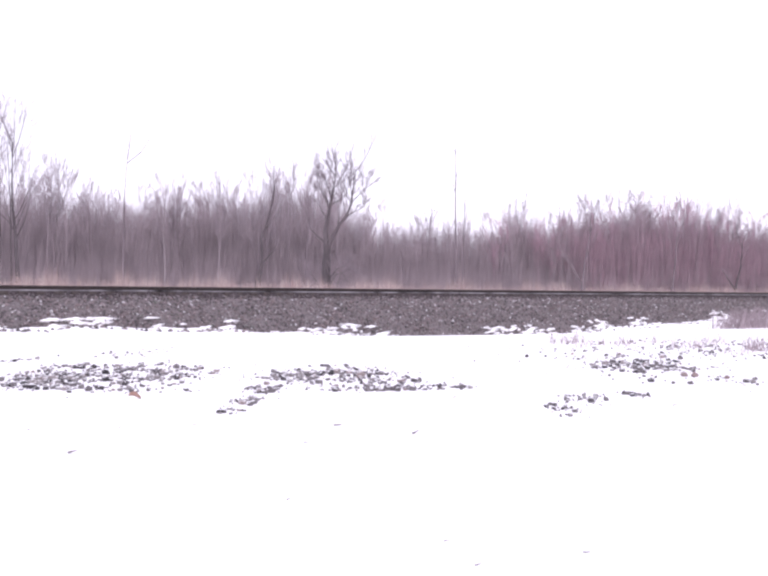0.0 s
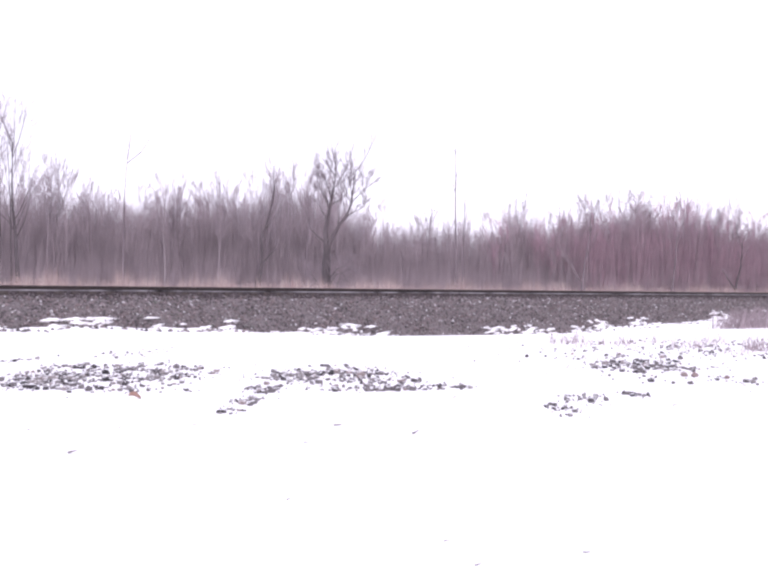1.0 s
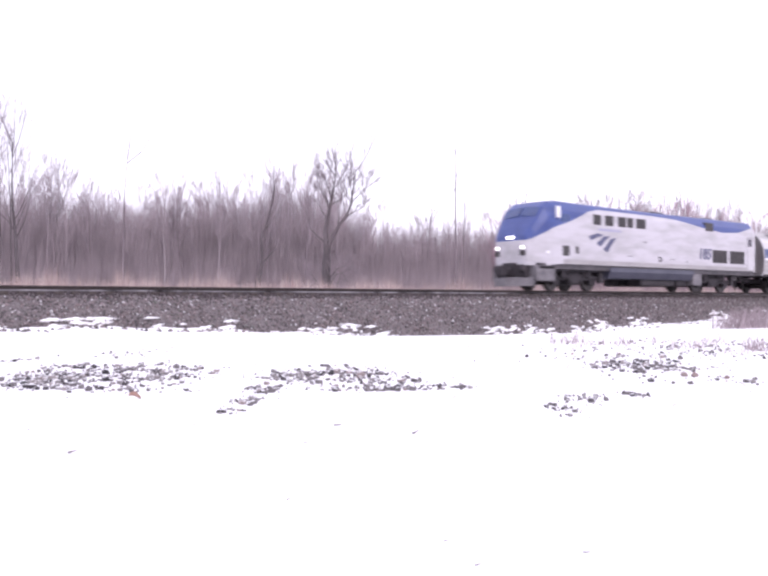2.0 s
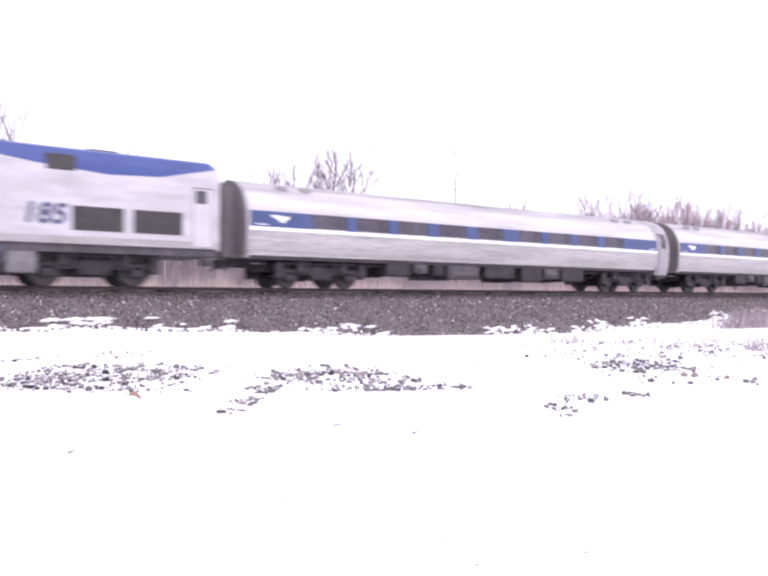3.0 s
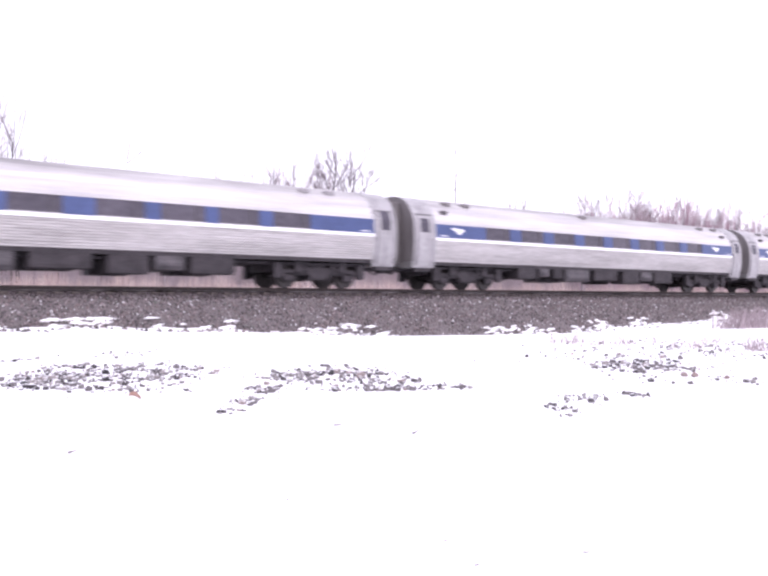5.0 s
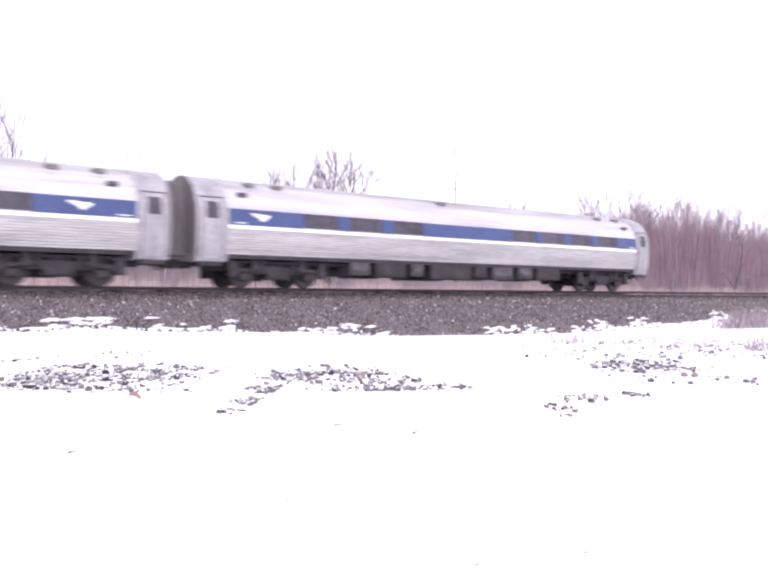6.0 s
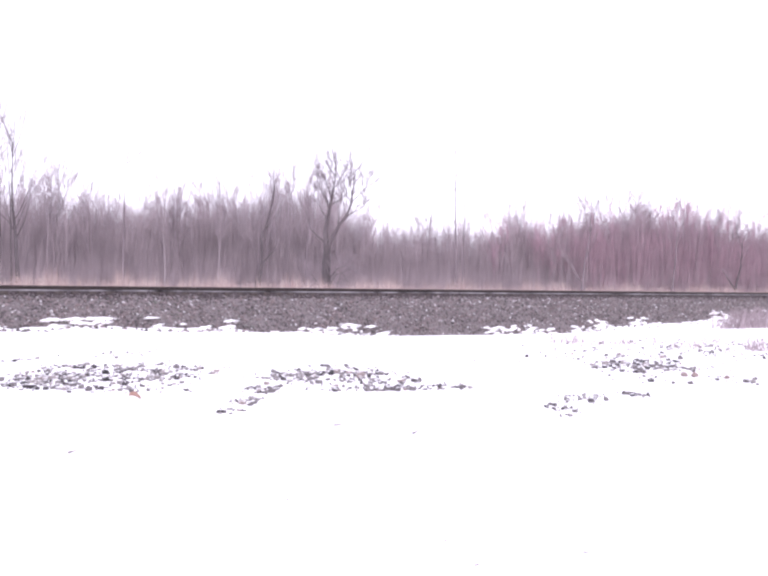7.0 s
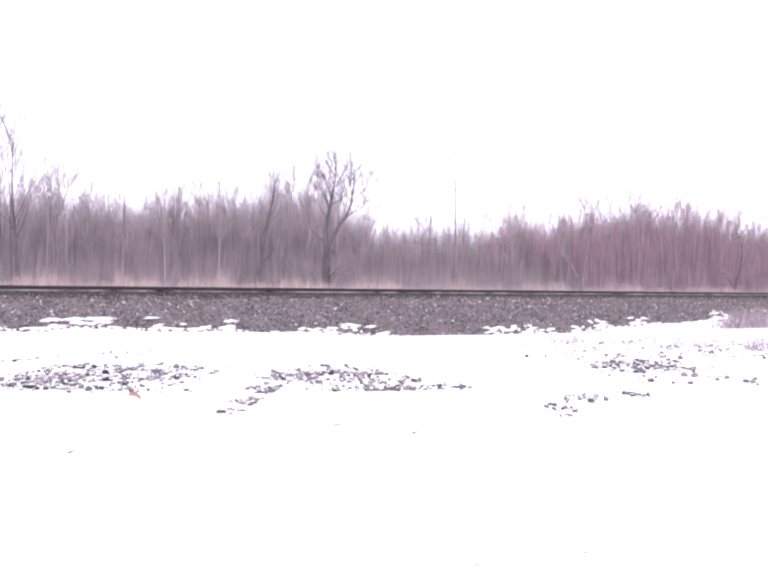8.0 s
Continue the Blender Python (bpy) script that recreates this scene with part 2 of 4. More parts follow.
def spot(u, depth):
    """A place on the ground: u metres aside for each metre of depth along the view axis."""
    s, c = math.sin(radians(YAW)), math.cos(radians(YAW))
    return depth * s + u * depth * c, depth * c - u * depth * s


def snow_height(x, y):
    z = 0.05 * noise.noise((x * 0.22, y * 0.22, 3.1)) + 0.02 * noise.noise((x * 0.9, y * 0.9, 7.7))
    for (u, d, ru, rd, h) in MOUNDS:
        mx, my = spot(u, d)
        dx, dy = x - mx, y - my
        s, c = math.sin(radians(YAW)), math.cos(radians(YAW))
        across, deep = dx * c - dy * s, dx * s + dy * c
        q = (across / ru) ** 2 + (deep / rd) ** 2
        if q < 6:
            z += h * math.exp(-q)
    z += 0.15 * math.exp(-((y - 22.0) / 1.3) ** 2) * (noise.noise((x * 0.5, y * 0.8, 1.3)) + 0.8 * noise.noise((x * 1.7, y * 2.4, 5.3)))
    t = min(max((y - 12) / 9.5, 0), 1)
    return z + t * t * (3 - 2 * t) * float(np.interp(x, DITCH_X, DITCH_Z))


# ---- ground, railway bed ----
#          aside   depth  half-width  half-depth  height
MOUNDS = [(-0.33, 8.6, 1.2, 0.9, 0.03), (-0.06, 8.6, 0.9, 0.7, 0.05), (0.33, 9.6, 0.8, 0.8, 0.03)]


# level of the shallow ditch at the foot of the embankment
DITCH_X = [0, 4.8, 8.6, 12.7, 18.9, 24.9, 31.7, 40, 60]
DITCH_Z = [0.1, 0.08, 0.0, -0.2, -0.64, -0.58, -0.28, -0.15, -0.15]


def graded(a, b, near, step, grow):
    """Coordinates from a to b, fine round near and coarser outwards."""
    out = [near]
    for end, sign in ((b, 1), (a, -1)):
        p, s = near, step
        while (p - end) * sign < 0:
            p += sign * s
            s *= 1 if abs(p - near) < 12 else grow
            out.append(p)
    return sorted(out)


def build_ground():
    xs, ys = graded(-2500, 2500, 14, 0.15, 1.05), graded(-2500, 2500, 13, 0.15, 1.1)
    verts = []
    for y in ys:
        for x in xs:
            near = -20 < x < 120 and -10 < y < 60
            verts.append((x, y, snow_height(x, y) if near else 0.0))
    nx = len(xs)
    i = np.arange(nx * (len(ys) - 1))
    i = i[(i % nx) != nx - 1]
    faces = np.stack([i, i + 1, i + 1 + nx, i + nx], 1)
    ob = link_mesh("ground", arrays_mesh("ground", np.array(verts), faces, SNOW), SNOW, smooth=True)
    return tagged(ob, "flat open ground under a thin cover of white snow", "ground", kind="structure")


BED = [(-5.2, -1.0), (-4.55, -0.5), (-3.9, 0.0), (-3.2, 0.26), (-1.9, RAIL_Z - 0.47), (-1.45, RAIL_Z - 0.34), (-1.3, RAIL_Z - 0.27), (-1.05, RAIL_Z - 0.22), (1.1, RAIL_Z - 0.25), (1.45, RAIL_Z - 0.33), (1.9, RAIL_Z - 0.44), (3.6, 0.1), (4.6, -0.5)]


def bed_height(dy):
    return float(np.interp(dy, [p[0] for p in BED], [p[1] for p in BED]))


def build_bed():
    xs = np.arange(-260, 301, 1.0)
    dys = np.arange(-5.2, 4.7, 0.2)
    verts = []
    for x in xs:
        for dy in dys:
            verts.append((x, TRACK_Y + dy, bed_height(dy) + 0.06 * noise.noise((x * 0.7, dy * 1.2, 0)) * (abs(dy) > 1.4)))
    n = len(dys)
    i = np.arange(n * (len(xs) - 1))
    i = i[(i % n) != n - 1]
    ob = link_mesh("railway_embankment", arrays_mesh("railway_embankment", np.array(verts), np.stack([i, i + n, i + n + 1, i + 1], 1), BALLAST), BALLAST, smooth=True)
    return tagged(ob, "low grey ballast embankment with snow at its foot", "embankment", kind="structure")


def chunk_mesh(rng, n=1):
    """Corners and triangles of one rough stone of unit size."""
    v = np.array([(1, 0, 0), (-1, 0, 0), (0, 1, 0), (0, -1, 0), (0, 0, 1), (0, 0, -1)], float)
    f = np.array([(0, 2, 4), (2, 1, 4), (1, 3, 4), (3, 0, 4), (2, 0, 5), (1, 2, 5), (3, 1, 5), (0, 3, 5)])
    return v * rng.uniform(0.6, 1.2, (6, 1)) + rng.uniform(-0.25, 0.25, (6, 3)), f


def build_ballast_stones(name, label, material, count, dy0, dy1, seed):
    rng = np.random.default_rng(seed)
    shapes = [chunk_mesh(rng)[0] for _ in range(24)]
    tri = chunk_mesh(rng)[1]
    x = rng.uniform(2, 60, count)
    dy = rng.uniform(dy0, dy1, count)
    size = rng.uniform(0.02, 0.05, count) * np.where(rng.random(count) < 0.06, 1.6, 1)
    verts = np.empty((count, 6, 3))
    for k in range(count):
        a, b = rng.uniform(0, 6.28, 2)
        m = np.array(Euler((a, b, a * 2)).to_matrix())
        v = shapes[k % 24] @ m.T * size[k]
        verts[k] = v + (x[k], TRACK_Y + dy[k], bed_height(dy[k]) + 0.06 * noise.noise((x[k] * 0.7, dy[k] * 1.2, 0)) * (dy[k] < -1.4) + size[k] * 0.3)
    faces = (tri[None] + 6 * np.arange(count)[:, None, None]).reshape(-1, 3)
    ob = link_mesh(name, arrays_mesh(name, verts.reshape(-1, 3), faces, material), material)
    tagged(ob, label, "ballast", kind="stuff")


def rail_profile():
    half = [(0.075, 0), (0.075, 0.012), (0.02, 0.032), (0.009, 0.045), (0.009, 0.135), (0.036, 0.147), (0.036, 0.172), (0.028, 0.18)]
    return half + [(-y, z) for y, z in reversed(half)]


def build_track():
    track = tagged(new("railway_track"), "single railway track of dark rusty rails on wooden sleepers", "railway track", kind="structure")
    track.location = (0, TRACK_Y, 0)
    for side in (-1, 1):
        bm = bmesh.new()
        extrude_profile(bm, [(side * 0.7525 + y, RAIL_Z - 0.18 + z) for y, z in rail_profile()], -260, 300, steps=40)
        rail = part("rail", bm, RAIL_STEEL, track, "rusty steel rail with a polished head")
        # added strip on the rail foot's slope; the sky glint is in its colour
        y = side * 0.7525
        bm = bmesh.new()
        extrude_profile(bm, [(y + side * 0.07, RAIL_Z - 0.16), (y + side * 0.03, RAIL_Z - 0.118), (y + side * 0.008, RAIL_Z - 0.118), (y + side * 0.008, RAIL_Z - 0.16)], -260, 300)
        part("foot_slope", bm, RAIL_GLINT, rail, "added bright strip for the sky glint on the rail foot")
    bm = bmesh.new()
    box(bm, -0.115, 0.115, -1.3, 1.3, RAIL_Z - 0.36, RAIL_Z - 0.182, 0.012)
    me = link_bm("sleeper", bm, TIE_WOOD, track)
    me.location.x = 0.0
    for i in range(1, 150):
        ob = new("sleeper", me.data)
        ob.parent = track
        ob.location = (i * 0.5, random.uniform(-0.03, 0.03), random.uniform(-0.01, 0.004))
    bm = bmesh.new()
    for i in [*range(-520, 0), *range(150, 600)]:
        extrude_profile(bm, [(-1.3, RAIL_Z - 0.36), (1.3, RAIL_Z - 0.36), (1.3, RAIL_Z - 0.182), (-1.3, RAIL_Z - 0.182)], i * 0.5 - 0.115, i * 0.5 + 0.115)
    tagged(part("sleepers", bm, TIE_WOOD, track), kind="stuff")


build_ground()
build_bed()
build_ballast_stones("ballast", "loose grey crushed-stone ballast with specks of snow", BALLAST_STONE, 33000, -4.7, -1.5, 4)
build_ballast_stones("stained_ballast", "dark ballast in a strip beside the rails", DARK_STONE, 9000, -1.68, -1.0, 5)
build_track()


# ---- bare trees ----
def branch(verts, faces, pts, r0, r1, sides=4):
    """A tapered limb through pts, added to the lists."""
    base = len(verts)
    n = len(pts)
    for i, p in enumerate(pts):
        d = (pts[min(i + 1, n - 1)] - pts[max(i - 1, 0)]).normalized()
        a = d.orthogonal().normalized()
        b = d.cross(a)
        r = r0 + (r1 - r0) * i / (n - 1)
        if i == n - 1 and r1 <= 0:
            verts.append(p.copy())
            break
        for k in range(sides):
            w = 2 * math.pi * k / sides
            verts.append(p + (a * math.cos(w) + b * math.sin(w)) * r)
    for i in range(n - 1):
        for k in range(sides):
            j = (k + 1) % sides
            if i == n - 2 and r1 <= 0:
                faces.append((base + i * sides + k, base + i * sides + j, base + n * sides - sides))
                continue
            faces.append((base + i * sides + k, base + i * sides + j, base + (i + 1) * sides + j, base + (i + 1) * sides + k))


def wander(rng, start, way, length, n, crook, lift):
    pts, p, d = [start.copy()], start.copy(), way.normalized()
    for _ in range(n):
        d = (d + Vector((rng.uniform(-crook, crook), rng.uniform(-crook, crook), rng.uniform(-crook, crook) + lift))).normalized()
        p = p + d * (length / n)
        pts.append(p.copy())
    return pts


def sprout(rng, wood, twigs, pts, r, depth, spread, thin=1.0, counts=(7, 7, 9), tip=2, reach=1.0):
    """Side limbs and twigs along a limb."""
    length = sum((b - a).length for a, b in zip(pts, pts[1:]))
    if depth == 0:
        return
    count = counts[depth - 1]
    for _ in range(count):
        t = rng.uniform(0.25, 1.0) * (len(pts) - 1)
        i = min(int(t), len(pts) - 2)
        p = pts[i].lerp(pts[i + 1], t - i)
        d = (pts[i + 1] - pts[i]).normalized()
        side = Vector((rng.uniform(-1, 1), rng.uniform(-1, 1), rng.uniform(-0.2, 0.5))).normalized()
        new_way = d + side * spread
        ln = reach * length * rng.uniform(0.25, 0.5) * (1.1 - 0.5 * t / len(pts))
        rr = max(0.006 * thin, r * 0.42)
        q = wander(rng, p, new_way, ln, (tip + 2 if tip > 1 else 2) if depth > 1 else tip, 0.16, 0.1)
        store = wood if rr > 0.02 else twigs
        branch(store[0], store[1], q, rr, rr * 0.35 if depth > 1 else 0, 4 if rr > 0.02 else 3)
        sprout(rng, wood, twigs, q, rr, depth - 1, spread, thin, counts, tip, reach)


def tree_lists(seed, height, trunk_r, spread=0.55, depth=3, clear=0.25, limbs=None, thin=1.0, counts=(7, 7, 9), tip=2, reach=1.0):
    rng = random.Random(seed)
    wood, twigs = ([], []), ([], [])
    if limbs is None:
        limbs = [(wander(rng, Vector((0, 0, -0.2)), Vector((rng.uniform(-0.08, 0.08), rng.uniform(-0.08, 0.08), 1)), height, 9, 0.06, 0.05), trunk_r)]
    for pts, r, *end in limbs:
        branch(wood[0], wood[1], pts, r, end[0] if end else r * 0.1, 9 if end else 7)
        keep = pts[int(len(pts) * clear):]
        sprout(rng, wood, twigs, keep, r * 0.45, depth, spread, thin, counts, tip, reach)
    return wood, twigs


def list_mesh(name, lists, material):
    me = bpy.data.meshes.new(name)
    me.from_pydata([tuple(v) for v in lists[0]], [], lists[1])
    me.materials.append(material)
    return me


def tree(seed, height, trunk_r, label, spread=0.55, depth=3, clear=0.25, limbs=None, thin=1.0, counts=(7, 7, 9), bark=BARK, reach=1.0):
    ob = tagged(new("bare_tree"), label, "tree", "bare trees along the wood")
    wood, twigs = tree_lists(seed, height, trunk_r, spread, depth, clear, limbs, thin, counts, 2, reach)
    link_mesh("trunk", list_mesh("trunk", wood, bark), bark, ob, smooth=True)
    link_mesh("crown", list_mesh("crown", twigs, TWIG), TWIG, ob, "bare leafless twigs")
    return ob


SKYLINE_U = [-0.56, -0.477, -0.39, -0.367, -0.295, -0.27, -0.21, -0.19, -0.16, -0.14, -0.085, -0.05, -0.027, 0.01, 0.07, 0.13, 0.168, 0.21, 0.262, 0.326, 0.363, 0.405, 0.436, 0.477, 0.56]
SKYLINE_H = [0.14, 0.14, 0.136, 0.135, 0.13, 0.136, 0.137, 0.13, 0.143, 0.145, 0.146, 0.126, 0.108, 0.097, 0.099, 0.097, 0.107, 0.1, 0.112, 0.119, 0.111, 0.108, 0.097, 0.094, 0.09]


def wood_edge(u):
    """Depth of the front of the wood."""
    return 66 + 40 * (u + 0.477)


def build_woods():
    rng = np.random.default_rng(11)
    kinds = []
    for s in range(12):
        wood, twigs = tree_lists(100 + s, 1.0 * 10, 0.075, 0.4 + 0.05 * (s % 4), 3, 0.12, None, 2.0, (9, 8, 8), 1)
        n = len(wood[0])
        v = np.array([tuple(p) for p in wood[0] + twigs[0]]) / 10
        f = wood[1] + [tuple(i + n for i in q) for q in twigs[1]]
        tri = [q[:3] for q in f] + [(q[0], q[2], q[3]) for q in f if len(q) == 4]
        kinds.append((v, np.array(tri)))
    for name, label, material, lo, hi, count in (("bare_woods", "dense grey-brown leafless wood of slender trees", WOODS, -0.6, 0.6, 370),
                                                  ("reddish_thicket", "reddish leafless young trees at the edge of the wood", RED_BRUSH, 0.13, 0.62, 85)):
        vs, fs, base = [], [], 0
        for k in range(count):
            u = rng.uniform(lo, hi)
            back = rng.uniform(0, 1) ** 1.3 * 26
            d = wood_edge(u) + back
            x, y = spot(u, d)
            h = (np.interp(u, SKYLINE_U, SKYLINE_H) * d + EYE_Z) * rng.uniform(0.76, 1.0)
            v, f = kinds[rng.integers(12)]
            a = rng.uniform(0, 6.28)
            c, s = math.cos(a), math.sin(a)
            w = v * (h * 0.8, h * 0.8, h)
            w = np.stack([w[:, 0] * c - w[:, 1] * s + x, w[:, 0] * s + w[:, 1] * c + y, w[:, 2]], 1)
            vs.append(w)
            fs.append(f + base)
            base += len(v)
        ob = link_mesh(name, arrays_mesh(name, np.concatenate(vs), np.concatenate(fs), material), material)
        tagged(ob, label, "woods", kind="stuff")


def blades(name, label, category, material, count, lo, hi, depth_of, height_of, width, lean, seed):
    """Upright stems, each a thin three-sided spike."""
    rng = np.random.default_rng(seed)
    u = rng.uniform(lo, hi, count)
    d = depth_of(u, rng.random(count))
    h = height_of(u, d, rng.random(count))
    s, c = math.sin(radians(YAW)), math.cos(radians(YAW))
    x, y = d * s + u * d * c, d * c - u * d * s
    w = rng.uniform(width[0], width[1], count)
    a = rng.uniform(0, 6.28, count)
    lx, ly = rng.normal(0, lean, count) * h, rng.normal(0, lean, count) * h
    verts = np.empty((count, 4, 3))
    for k in range(3):
        b = a + k * 2.094
        verts[:, k] = np.stack([x + w * np.cos(b), y + w * np.sin(b), np.full(count, -0.05)], 1)
    verts[:, 3] = np.stack([x + lx, y + ly, h], 1)
    f = np.array([(0, 1, 3), (1, 2, 3), (2, 0, 3)])
    faces = (f[None] + 4 * np.arange(count)[:, None, None]).reshape(-1, 3)
    ob = link_mesh(name, arrays_mesh(name, verts.reshape(-1, 3), faces, material), material)
    return tagged(ob, label, category, kind="stuff")


def build_undergrowth():
    clump = lambda u: 1 + 0.035 * np.sin(u * 83) + 0.03 * np.sin(u * 197 + 1.3) + 0.03 * np.sin(u * 331 + 0.4)
    sky_h = lambda u, d: np.interp(u, SKYLINE_U, SKYLINE_H) * d * clump(u)
    patch = lambda u: 0.55 + 0.25 * np.sin(u * 61 + 2) + 0.2 * np.sin(u * 149) + 0.15 * np.sin(u * 397 + 1)
    blades("undergrowth", "thick grey-brown leafless saplings filling the wood", "undergrowth", WOODS, 76000, -0.62, 0.62,
           lambda u, r: 70 + 40 * (u + 0.477) + 28 * r, lambda u, d, r: sky_h(u, d) * (0.5 + 0.56 * r ** 0.5), (0.013, 0.028), 0.04, 21)
    blades("low_brush", "low tangled grey-mauve brush along the wood", "brush", WOODS, 52000, -0.62, 0.62,
           lambda u, r: 62 + 40 * (u + 0.477) + 9 * r, lambda u, d, r: sky_h(u, d) * (0.14 + 0.62 * r ** 1.4), (0.008, 0.018), 0.14, 24)
    blades("reddish_undergrowth", "reddish leafless saplings at the edge of the wood", "undergrowth", RED_BRUSH, 30000, 0.12, 0.62,
           lambda u, r: 63 + 40 * (u + 0.477) + 22 * r + 16 * np.clip((0.26 - u) / 0.12, 0, 1), lambda u, d, r: sky_h(u, d) * (0.4 + 0.62 * r ** 0.6), (0.01, 0.026), 0.06, 22)
    blades("reed_bed", "tall dry straw-coloured reeds beside the railway", "reeds", REED, 34000, -0.62, 0.62,
           lambda u, r: (33.5 + 9 * r) / (math.cos(radians(YAW)) - u * math.sin(radians(YAW))),
           lambda u, d, r: 1.12 + 0.003 * d + 0.4 * r + 0.9 * np.clip(patch(u), 0, 1.2) * r ** 3, (0.01, 0.024), 0.05, 23)


build_woods()
build_undergrowth()


def build_trees():
    grey = "bare leafless tree with a grey-brown trunk beside the wood"
    # aside, top as height per metre of depth, depth, trunk radius, spread, seed
    for u, top, d, r, spread, seed in ((-0.462, 0.2, 66, 0.12, 0.5, 21), (-0.474, 0.222, 65, 0.17, 0.5, 1), (-0.453, 0.212, 62, 0.19, 0.6, 2), (-0.425, 0.155, 70, 0.08, 0.45, 3), (-0.402, 0.166, 70, 0.08, 0.4, 4), (-0.412, 0.15, 72, 0.06, 0.35, 41),
                                       (-0.27, 0.142, 76, 0.09, 0.35, 5), (-0.21, 0.145, 76, 0.1, 0.38, 6), (-0.163, 0.146, 76, 0.1, 0.4, 7), (-0.143, 0.154, 77, 0.12, 0.5, 8), (-0.246, 0.134, 78, 0.09, 0.4, 42), (-0.36, 0.14, 74, 0.09, 0.35, 43),
                                       (-0.12, 0.15, 78, 0.1, 0.5, 44), (-0.1, 0.152, 78, 0.11, 0.5, 9), (0.057, 0.107, 98, 0.1, 0.5, 10), (0.172, 0.114, 102, 0.12, 0.5, 11), (0.262, 0.119, 108, 0.14, 0.55, 12), (0.27, 0.116, 110, 0.12, 0.5, 45),
                                       (0.318, 0.123, 106, 0.15, 0.75, 13), (0.328, 0.127, 107, 0.16, 0.75, 14), (0.338, 0.121, 108, 0.15, 0.75, 46), (0.363, 0.117, 110, 0.12, 0.6, 15), (0.408, 0.116, 108, 0.13, 0.55, 16), (0.432, 0.112, 108, 0.14, 0.5, 17)):
        x, y = spot(u, d)
        ob = tree(seed, (top * d + EYE_Z) * (0.94 if u < -0.39 else 0.87), r, grey, spread, 3, 0.25, None, 1.4, (9, 9, 9), DARK_BARK if u < -0.39 else BARK, 1.2)
        ob.location = (x, y, 0)
        ob.rotation_euler = (0, 0, seed)
    m = Matrix.Rotation(radians(-YAW), 3, "Z")

    def up(*pts):
        return [m @ Vector((a, b, c)) for a, b, c in pts]

    # trunks that lean or fork before the wood: aside, depth, limbs, bark
    lean = "bare leafless tree with a leaning forked trunk beside the wood"
    pale = "slender bare tree with pale smooth bark beside the wood"
    fork = [(up((0, 0, -0.2), (0.05, 0, 2.4), (0.26, 0.1, 3.7), (0.2, 0, 5.3), (0.65, 0.1, 6.8), (1.1, 0, 8.3), (1.3, 0, 10.0)), 0.15),
            (up((0.24, 0.1, 3.5), (0.8, 0, 4.1), (1.3, 0.1, 4.9), (1.5, 0, 6.2)), 0.07)]
    right_a = [(up((0, 0, -0.2), (0.3, 0, 2.5), (0.6, 0.1, 5), (1.2, 0, 8.0), (1.3, 0, 10.5)), 0.16), (up((0.3, 0, 2.4), (-0.9, 0, 4.6), (-2.0, 0.2, 6.6)), 0.1)]
    right_b = [(up((0, 0, -0.2), (0.25, 0, 2.2), (0.9, 0.1, 4.6), (1.2, 0, 8.0)), 0.2), (up((0.2, 0, 2.0), (-0.7, 0, 3.4), (-1.4, 0.2, 4.6)), 0.1)]
    right_c = [(up((0, 0, -0.2), (0.1, 0, 3), (0.5, 0.1, 6), (0.6, 0, 11.0)), 0.16)]
    slim = [(up((0, 0, -0.2), (0.05, 0, 3), (-0.1, 0.1, 6), (0.05, 0, 9.2)), 0.07)]
    slim_b = [(up((0, 0, -0.2), (-0.1, 0, 3), (0.05, 0.1, 6), (0.0, 0, 9.0)), 0.06)]
    for u, d, limbs, bark, label, seed in ((-0.156, 61, fork, DARK_BARK, lean, 61), (0.243, 90, right_a, BARK, lean, 62), (0.434, 97, right_b, DARK_BARK, lean, 63), (0.358, 94, right_c, BARK, grey, 64),
                                           (-0.273, 61, slim, PALE_BARK, pale, 65), (-0.204, 61, slim_b, PALE_BARK, pale, 66), (-0.205, 63, slim, BARK, grey, 68)):
        ob = tree(seed, 10, 0.1, label, 0.45, 3, 0.3, limbs, 1.2, (5, 6, 7), bark)
        x, y = spot(u, d)
        ob.location = (x, y, 0)
    # thin snags that stand above the wood
    for u, top, d, r, seed in ((0.089, 0.186, 86, 0.16, 32), (0.098, 0.126, 86, 0.13, 33), (0.08, 0.118, 90, 0.05, 34)):
        x, y = spot(u, d)
        rng = random.Random(seed)
        h = top * d + EYE_Z
        limb = wander(rng, Vector((0, 0, -0.2)), Vector((0.01, 0, 1)), h, 8, 0.03, 0.06)
        ob = tree(seed, h, r, "tall thin snag with few twigs rising above the wood", 0.35, 1, 0.6, [(limb, r)])
        ob.location = (x, y, 0)
    # a tall forked snag, faint against the sky
    limbs = [(up((0, 0, -0.2), (0.05, 0, 5), (0.12, 0, 8.5), (0.2, 0, 10.4), (0.35, 0, 12.4)), 0.09),
             (up((0.35, 0, 12.3), (0.55, 0, 13.6), (0.6, 0.1, 14.4), (1.0, 0, 15.4)), 0.04), (up((0.5, 0, 13.2), (0.3, 0, 14.2), (0.35, 0, 14.9)), 0.015),
             (up((0.3, 0, 12.0), (1.5, 0.1, 13.0), (2.1, 0, 13.9), (2.7, 0, 14.8)), 0.038)]
    ob = tree(31, 12, 0.1, "tall forked snag with thin faint limbs above the wood", 0.3, 1, 0.7, limbs, 0.7, (4, 4, 4))
    x, y = spot(-0.325, 66)
    ob.location = (x, y, 0)
    # the large forked tree
    d = 58.0
    x, y = spot(-0.072, d)
